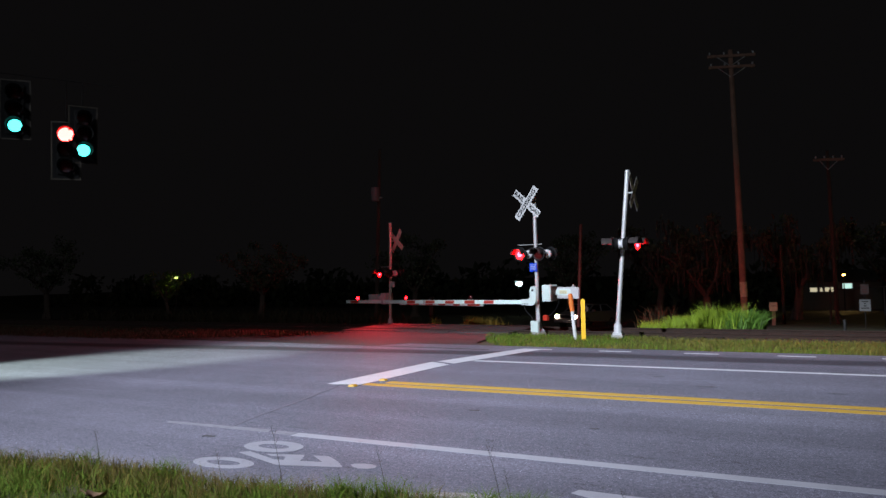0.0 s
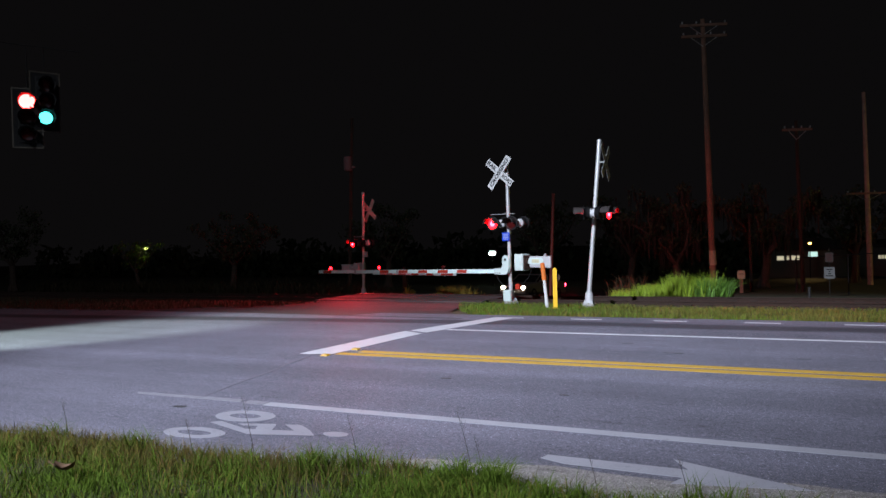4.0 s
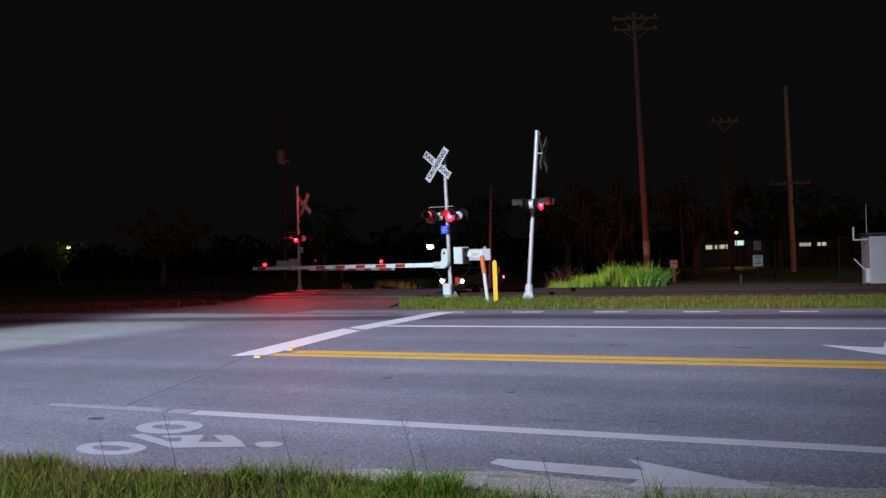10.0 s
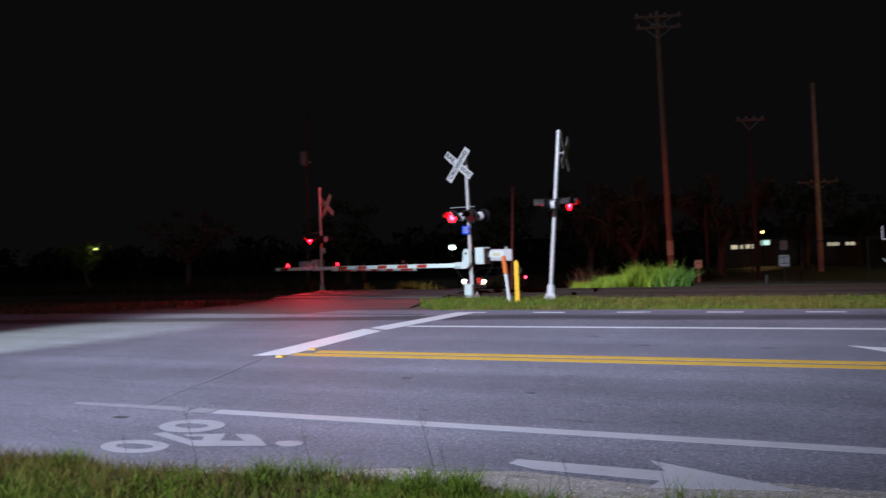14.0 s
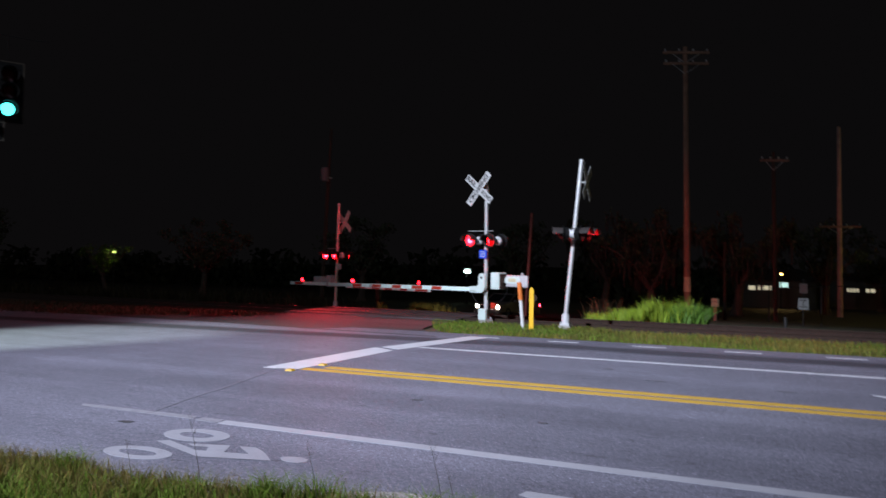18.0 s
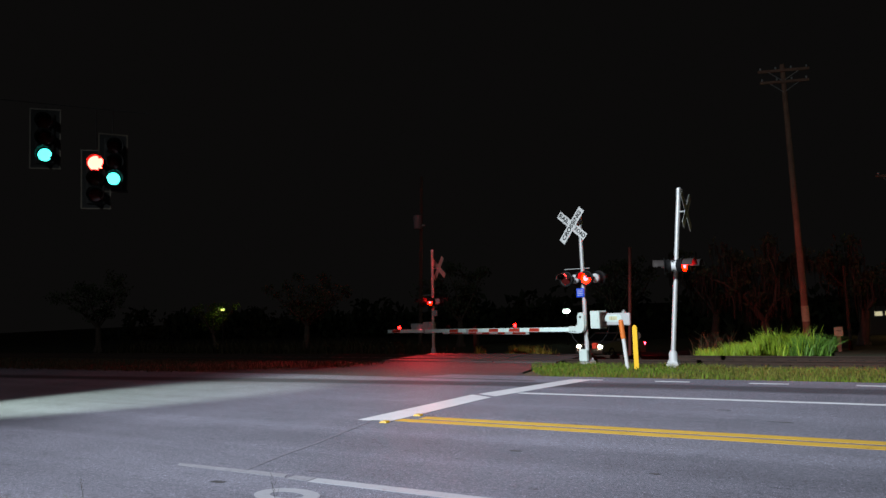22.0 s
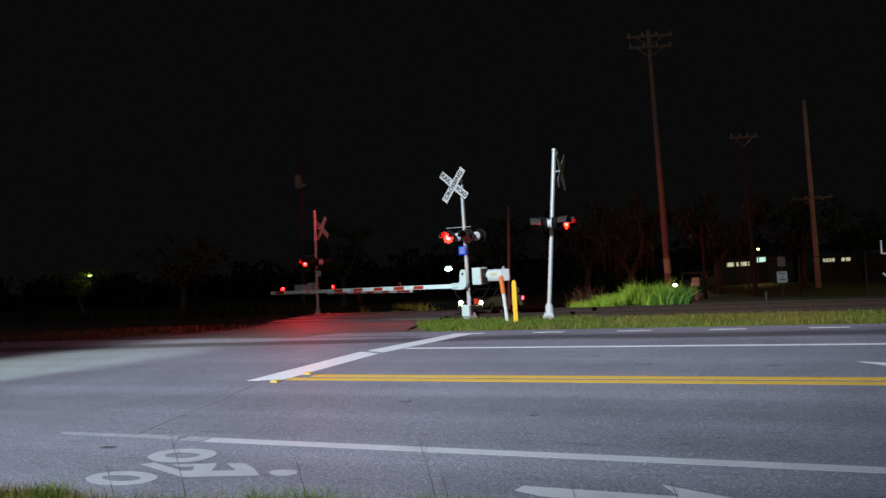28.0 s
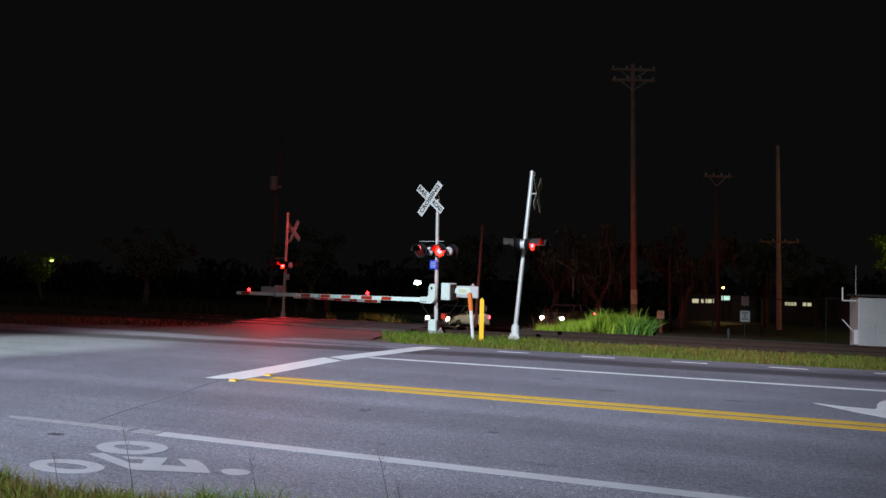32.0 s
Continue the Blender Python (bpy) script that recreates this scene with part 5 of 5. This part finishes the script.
# ---- cars ----
def car(name, label, paint, at, rz):
    """A four-door car; local -y is forward, the origin lies on the ground below its middle."""
    t = thing(name, at, label, "car", rz=rz)
    w = 0.90
    side = [(-2.25, 0.38), (-2.30, 0.60), (-2.22, 0.78), (-1.25, 0.98), (-0.55, 1.42), (0.10, 1.52), (0.95, 1.50), (1.65, 1.10), (2.20, 1.02), (2.28, 0.70), (2.22, 0.36)]
    lower = [(-2.25, 0.38), (-2.30, 0.60), (-2.22, 0.80), (-1.20, 0.99), (1.62, 1.08), (2.20, 1.02), (2.28, 0.70), (2.22, 0.36)]
    bm = bmesh.new()
    lv = [bm.verts.new((-w, y, z)) for y, z in lower]
    face = bm.faces.new(lv)
    ext = bmesh.ops.extrude_face_region(bm, geom=[face])
    bmesh.ops.translate(bm, verts=[v for v in ext["geom"] if isinstance(v, bmesh.types.BMVert)], vec=(2 * w, 0, 0))
    bmesh.ops.recalc_face_normals(bm, faces=bm.faces)
    bmesh.ops.bevel(bm, geom=bm.edges[:], offset=0.07, segments=3, affect="EDGES", profile=0.5)
    me = bpy.data.meshes.new("body")
    bm.to_mesh(me)
    bm.free()
    me.materials.append(paint)
    part("body", me, None, t, "car body in dull paint")
    # cabin: glass house under a roof skin
    c = 0.74
    s = Shape()
    base = [(-1.22, 0.96), (-0.50, 1.40), (0.95, 1.44), (1.66, 1.04)]
    v = [(-w + 0.06, base[0][0], base[0][1]), (-c, base[1][0], base[1][1]), (-c, base[2][0], base[2][1]), (-w + 0.06, base[3][0], base[3][1])]
    v += [(-x, y, z) for x, y, z in v]
    s.add(v, [(0, 1, 5, 4), (1, 2, 6, 5), (2, 3, 7, 6), (0, 3, 2, 1), (4, 5, 6, 7)])
    part("glazing", s, GLASS_DARK, t, "dark car windows")
    part("roof", Shape().box(-c - 0.01, c + 0.01, -0.52, 0.97, 1.40, 1.47, None, 0.03), paint, t)
    for sx in (-1, 1):
        for a, b in (((-1.24, 0.95), (-0.50, 1.42)), ((0.25, 1.0), (0.25, 1.44)), ((1.68, 1.05), (0.95, 1.46))):
            part("pillar", Shape().tube((sx * (w - 0.05), a[0], a[1]), (sx * (c + 0.01), b[0], b[1]), 0.04, 0.04, 6), paint, t)
        part("mirror", Shape().box(sx * 0.98 - 0.1, sx * 0.98 + 0.1, -0.88, -0.74, 0.98, 1.12, None, 0.03), paint, t)
        s = Shape().lathe([(0.0, 0.06), (0.07, 0.05), (0.115, 0.028), (0.13, 0.0)], 18, pose(sx * 0.68, -2.27, 0.68, 90) @ Matrix.Diagonal((0.95, 0.62, 1, 1)))
        part("headlight", s, HEADLIGHT, t, "shining headlight")
        part("marker_light", Shape().box(sx * 0.83 - 0.05, sx * 0.83 + 0.05, -2.24, -2.16, 0.56, 0.64, None, 0.01), AMBER, t, "amber marker light")
        part("tail_light", Shape().box(sx * 0.80 - 0.09, sx * 0.80 + 0.105, 2.14, 2.295, 0.76, 0.92, None, 0.02), TAIL, t, "red tail light")
        for y in (-1.42, 1.38):
            m = pose(sx * 0.80, y, 0.33, 0, 90 * sx, 0)
            wh = part("wheel", Shape().lathe([(0.20, -0.11), (0.30, -0.11), (0.33, -0.08), (0.33, 0.08), (0.30, 0.11), (0.20, 0.11)], 24), RUBBER, t, "black tyre", m)
            s = Shape().lathe([(0.0, 0.06), (0.06, 0.07), (0.08, 0.05)], 14)
            for k in range(5):
                a = 2 * math.pi * k / 5
                s.box(0.05, 0.20, -0.03, 0.03, 0.03, 0.07, pose(0, 0, 0, 0, 0, math.degrees(a)))
            s.lathe([(0.205, 0.09), (0.215, 0.10), (0.215, 0.0), (0.205, 0.0)], 20)
            part("rim", s, CHROME, wh, "five-spoke rim")
    g = part("grille", Shape().box(-0.42, 0.42, -2.33, -2.27, 0.58, 0.76, None, 0.01), BLACK, t, "dark grille")
    for k in range(3):
        part("grille_bar", Shape().box(-0.42, 0.42, -2.345, -2.33, 0.61 + 0.05 * k, 0.625 + 0.05 * k), CHROME, g)
    part("bumper", Shape().box(-0.88, 0.88, -2.36, -2.22, 0.30, 0.52, None, 0.05), paint, t)
    part("bumper", Shape().box(-0.88, 0.88, 2.2, 2.34, 0.32, 0.56, None, 0.05), paint, t)
    p = part("number_plate", Shape().box(-0.16, 0.16, -2.372, -2.362, 0.36, 0.46), SIGN_WHITE, t, "pale plate with dark bars")
    part("writing_bars", Shape().box(-0.12, 0.12, -2.377, -2.3735, 0.39, 0.43), SIGN_BLACK, p)
    return t


# ---- trees and distance ----
def leaf_cloud(centres, n, size, seed, droop=False):
    rng = np.random.default_rng(seed)
    s = Shape()
    v, f = [], []
    for cx, cy, cz, r in centres:
        for _ in range(n):
            d = rng.normal(0, 1, 3)
            d = d / np.linalg.norm(d) * r * rng.random() ** 0.45
            p = Vector((cx + d[0], cy + d[1], cz + d[2] * 0.75))
            q = Euler(rng.uniform(0, 6.28, 3)).to_matrix()
            z = size * rng.uniform(0.5, 1.4)
            k = len(v)
            if droop:
                a = rng.uniform(0, 6.28)
                e = Vector((math.cos(a) * z * 0.16, math.sin(a) * z * 0.16, 0))
                v += [p - e, p + e, p + e * 0.5 - Vector((0, 0, z * rng.uniform(1.2, 3.4))), p - e * 0.5 - Vector((0, 0, z * rng.uniform(1.2, 3.0)))]
            else:
                v += [p + q @ Vector(o) * z for o in ((-0.5, 0, 0), (0, -0.28, 0), (0.5, 0, 0), (0, 0.28, 0))]
            f.append((k, k + 1, k + 2, k + 3))
    return s.add(v, f)


def tree(at, h, seed, label, spread=0.42, moss=False, leaf=LEAF, leafy=260, fork=0.28):
    rng = random.Random(seed)
    t = thing("tree", at, label, "tree", "trees")
    limbs, ends = Shape(), []
    top = Vector((rng.uniform(-0.3, 0.3), rng.uniform(-0.3, 0.3), h * fork))
    trunk = Shape().tube((0, 0, -0.3), top, h * 0.042, h * 0.032, 12)
    for k in range(5):
        a = 2 * math.pi * k / 5
        trunk.tube((math.cos(a) * h * 0.055, math.sin(a) * h * 0.055, -0.25), (math.cos(a) * h * 0.02, math.sin(a) * h * 0.02, h * 0.10), h * 0.018, h * 0.012, 6)
    part("trunk", trunk, BARK, t, "forking trunk")
    for k in range(7):
        a = 2 * math.pi * k / 7 + rng.uniform(-0.4, 0.4)
        p, r = top.copy(), h * 0.02
        d = Vector((math.cos(a) * spread * 1.5, math.sin(a) * spread * 1.5, rng.uniform(0.7, 1.2))).normalized()
        for j in range(4):
            q = p + d * h * rng.uniform(0.12, 0.19)
            limbs.tube(p, q, r, r * 0.7, 7, False)
            for _ in range(2):
                e = q + Vector((rng.uniform(-1, 1), rng.uniform(-1, 1), rng.uniform(0.0, 0.8))) * h * 0.12
                limbs.tube(q, e, r * 0.5, r * 0.18, 5, False)
                ends.append((e.x, e.y, e.z, h * rng.uniform(0.06, 0.11)))
            p, r = q, r * 0.7
            d = (d + Vector((rng.uniform(-0.35, 0.35), rng.uniform(-0.35, 0.35), rng.uniform(-0.15, 0.25)))).normalized()
        ends.append((p.x, p.y, p.z, h * rng.uniform(0.08, 0.12)))
    part("branchwork", limbs, BARK, t, "spreading limbs")
    n = max(8, leafy * 10 // len(ends))
    part("crown", leaf_cloud(ends, n, 0.034 * h if h < 9 else 0.30, seed), leaf, t, "uneven leafy crown")
    if moss:
        part("moss", leaf_cloud([(x, y, z, r * 0.9) for x, y, z, r in ends], 9, 0.34, seed + 1, True), MOSS, t, "hanging strands of moss")
    return t


def build_trees():
    tree((-5.7, 48.3, ground_z(48.3)), 7.6, 21, "spreading tree hung with moss behind the verge", 0.55, True, LEAF, 120, 0.2)
    tree((-0.9, 52.5, ground_z(52)), 7.5, 22, "dark broad tree hung with moss", 0.5, True, LEAF, 200)
    tree((-10.5, 57, ground_z(57)), 7.5, 23, "dark broad tree behind the street", 0.5, True)
    tree((5.5, 66, ground_z(66)), 8, 24, "dark tree behind the lot", 0.5)
    tree((-19, 62, ground_z(62)), 7.5, 25, "dark tree beyond the side street", 0.5)
    tree((-29, 52, ground_z(52)), 7, 26, "dark tree on the far corner", 0.5)
    tree((-40, 46, ground_z(46)), 6.5, 27, "dark tree on the far corner", 0.5)
    # grass green in place of dark leaf: lamp light put into the crown's colour
    tree((-52.3, 47.9, ground_z(48)), 4.6, 28, "tree by a distant lamp, its leaf colour brightened as lit", 0.45, False, GRASS, 200)
    tree((-64, 44, ground_z(44)), 7.5, 29, "dark tree along the far roadside", 0.5)
    # again the brighter green, so the crown reads as lit by its lamp
    tree((14.9, 59.6, ground_z(60)), 7.6, 30, "tree by a yellow lamp, its leaves coloured bright as lit", 0.5, False, GRASS, 420)
    tree((22, 66, ground_z(66)), 8, 31, "dark tree beyond the cabinet", 0.5)
    tree((12, 84, ground_z(84)), 8, 32, "dark distant tree behind the lot", 0.5)
    # distant woods, a ragged belt
    rng = random.Random(4)
    cs = []
    for k in range(90):
        x = -150 + 270 * k / 89 + rng.uniform(-2, 2)
        for j in range(2):
            y = 112 + rng.uniform(-8, 14)
            cs.append((x + rng.uniform(-3, 3), y, ground_z(y) + 1.5 + 2.6 * j + rng.uniform(-1, 1), rng.uniform(2.5, 4.2)))
    solo("distant_woods", leaf_cloud(cs, 60, 1.5, 6), LEAF, "black belt of distant woods", "woods", kind="stuff")


def far_lamp(name, at, height, material, size, label, rz=0.0, bracket=0.0):
    """A lamp on a post; at is the middle of the lamp."""
    t = thing(name, (at[0], at[1], at[2] - height), label, "lamp post", "far lamps", rz=rz)
    part("post", Shape().tube((0, bracket, -0.3), (0, bracket, height - size * 0.2), 0.06, 0.04, 10), VISOR, t)
    part("housing", Shape().box(-size * 0.5, size * 0.5, -0.02, max(bracket, 0.12), height + size * 0.22, height + size * 0.40, None, 0.02), CASE_GREY, t)
    s = Shape().lathe([(0.0, -size * 0.26), (size * 0.30, -size * 0.2), (size * 0.46, 0.0), (size * 0.30, size * 0.2), (0.0, size * 0.22)], 16, Matrix.Translation((0, -0.12, height)) @ Matrix.Diagonal((1.0, 0.35, 0.9, 1)))
    part("lamp_glass", s, material, t, "glowing lamp glass")
    return t


def build_distance():
    far_lamp("floodlight", (-21.43, 56.04, 0.73), 3.0, FLOOD, 0.66, "bright white floodlight on a low post", 20)
    far_lamp("street_lamp", (-50.97, 47.4, 1.87), 4.0, LAMP_DIM, 0.36, "faint distant street lamp", 45)
    far_lamp("yellow_lamp", (14.3, 58.49, 3.29), 5.6, FLOOD_YELLOW, 0.7, "yellow lamp among leaves", -12)
    far_lamp("sodium_lamp", (2.96, 84.9, 0.72), 3.6, SODIUM, 0.36, "small orange yard lamp on a post", 0)
    # low house with lit windows, and a lit porch
    t = thing("house", (1.8, 92, ground_z(92)), "low dark house with lit windows", "house")
    part("wall", Shape().box(-3.5, 5.0, 0.0, 6.0, -0.3, 3.1), WALL_SIDING, t, "pale siding")
    part("roof", Shape().add([(-4, -0.6, 3.1), (5.5, -0.6, 3.1), (5.5, 6.6, 3.1), (-4, 6.6, 3.1), (-2, 3, 4.4), (3.5, 3, 4.4)], [(0, 1, 5, 4), (1, 2, 5), (2, 3, 4, 5), (3, 0, 4), (0, 3, 2, 1)]), ROOFING, t, "hipped roof")
    for x0, x1, z0, z1, m in ((-2.0, -1.3, 1.95, 2.40, WINDOW_LIT), (-1.0, -0.75, 1.98, 2.40, WINDOW_LIT), (-0.5, 0.4, 1.98, 2.42, WINDOW_LIT), (1.25, 2.15, 2.3, 2.85, WINDOW_COOL)):
        f = part("window", Shape().box(x0 - 0.08, x1 + 0.08, -0.05, 0.0, z0 - 0.08, z1 + 0.08), SIGN_WHITE, t, "white window frame")
        part("pane", Shape().box(x0, x1, -0.07, -0.055, z0, z1), m, f, "lit pane")
    t = thing("long_building", (11.5, 97, ground_z(97)), "long low building with a row of lit windows", "building")
    part("wall", Shape().box(-4.5, 6.0, 0.0, 8.0, -0.3, 3.4), WALL_SIDING, t, "plain wall")
    part("roof", Shape().box(-4.9, 6.4, -0.5, 8.4, 3.4, 3.6, None, 0.03), ROOFING, t, "flat roof")
    for k, (x, w) in enumerate(((-1.10, 0.20), (-0.78, 0.20), (-0.46, 0.20), (-0.14, 0.22), (0.82, 0.34), (1.30, 0.42))):
        f = part("window", Shape().box(x - 0.06, x + w + 0.06, -0.05, 0.0, 1.96, 2.46), SIGN_WHITE, t, "white window frame")
        part("pane", Shape().box(x, x + w, -0.07, -0.055, 2.02, 2.40), WINDOW_LIT, f, "lit pane")


# ---- motion of the lamps and the car ----
CYCLE, FIRST = 1.081, 13.70


def flips(phase):
    """Times at which a lamp with that phase turns its lit face out (True) or in (False)."""
    out, k = [], -28
    while True:
        t = FIRST + k * CYCLE / 2
        if t > 32.2:
            return out
        out.append((t, (k % 2 == 0) == (phase == 0)))
        k += 1


def lamp_rows(phase, place, rest, turn):
    """Rows that turn a lamp half round at each change; turn(angle) gives the pose."""
    first = [on for t, on in flips(phase) if t <= 0.0]
    rows, angle = [(0.0, turn(0 if first[-1] else 180))], 0 if first[-1] else 180
    for t, on in flips(phase):
        goal = 0 if on else 180
        if t <= 0.1 or goal == angle:
            continue
        if t > 31.9:
            break
        for j in range(4):
            rows.append((t - 0.09 + j / 30, turn(angle + (goal - angle) * j / 3)))
        angle = goal
    rows.append((32.0, turn(angle)))
    return rows


def motions():
    for lens, phase, z in LENSES:
        walk(lens, lamp_rows(phase, None, None, lambda a: pose(0, 0, z, 0, a, 0)))
    for ob, phase, p in ARM_LAMPS:
        walk(ob, lamp_rows(phase, None, None, lambda a: pose(*p, 90, 0, 0) @ pose(0, 0, 0, 0, a, 0)))
    way = [(0.0, 46.0, 200.0), (16.0, 19.0, 128.0), (22.0, 9.2, 99.0), (23.5, 6.44, 90.0), (24.5, 3.75, 79.5), (25.5, 1.20, 70.2), (27.5, -2.34, 57.1), (28.0, -3.05, 54.8), (28.5, -3.85, 52.2), (29.0, -4.70, 50.1), (29.5, -5.42, 48.5), (30.0, -6.16, 47.3), (30.5, -6.82, 46.5), (31.0, -7.39, 45.9), (31.5, -7.97, 45.55), (32.0, -8.38, 45.40)]
    rows, last = [], 0.0
    for i, (t, x, y) in enumerate(way):
        a, b = way[max(i - 1, 0)], way[min(i + 1, len(way) - 1)]
        yaw = math.degrees(math.atan2(b[1] - a[1], -(b[2] - a[2])))
        yaw = max(yaw, -16.0)
        d = Vector((math.sin(radians(yaw)), -math.cos(radians(yaw))))
        cx, cy = x - d.x * 2.25, y - d.y * 2.25
        rows.append((t, pose(cx, cy, ground_z(cy, cx) + 0.02, 0, 0, yaw)))
    walk(MOVING_CAR, rows)
    # the waiting car rolls up to the gate and stops
    rows = []
    for t, back, turn in ((0.0, 2.95, -18), (0.5, 2.20, -17), (1.0, 1.35, -16), (1.5, 0.70, -15), (2.0, 0.16, -14), (2.4, 0.0, -14), (32.0, 0.0, -14)):
        x, y = -13.35 + 0.27 * back, 41.75 + 0.96 * back
        rows.append((t, pose(x, y, ground_z(41.75, -13.3) + 0.02 - 0.02 * back, -3.0, 0, turn)))
    walk(WAITING_CAR, rows)


build_ground()
build_roads()
build_markings()
build_lane_markers()
build_track()
build_near_gate()
build_side_signal()
build_far_gate()
build_posts()
build_cabinet()
build_mailbox()
build_poles()
build_fence()
build_signals()
WAITING_CAR = car("waiting_car", "grey-brown car waiting with headlights on behind the crossing", CAR_DARK, (-13.35, 41.75, ground_z(41.7, -13.3) + 0.02), -14)
MOVING_CAR = car("moving_car", "silver car driving with its headlights on", CAR_SILVER, (46.0, 200.0, 0), 0)
build_distance()
build_trees()
build_grass()
motions()
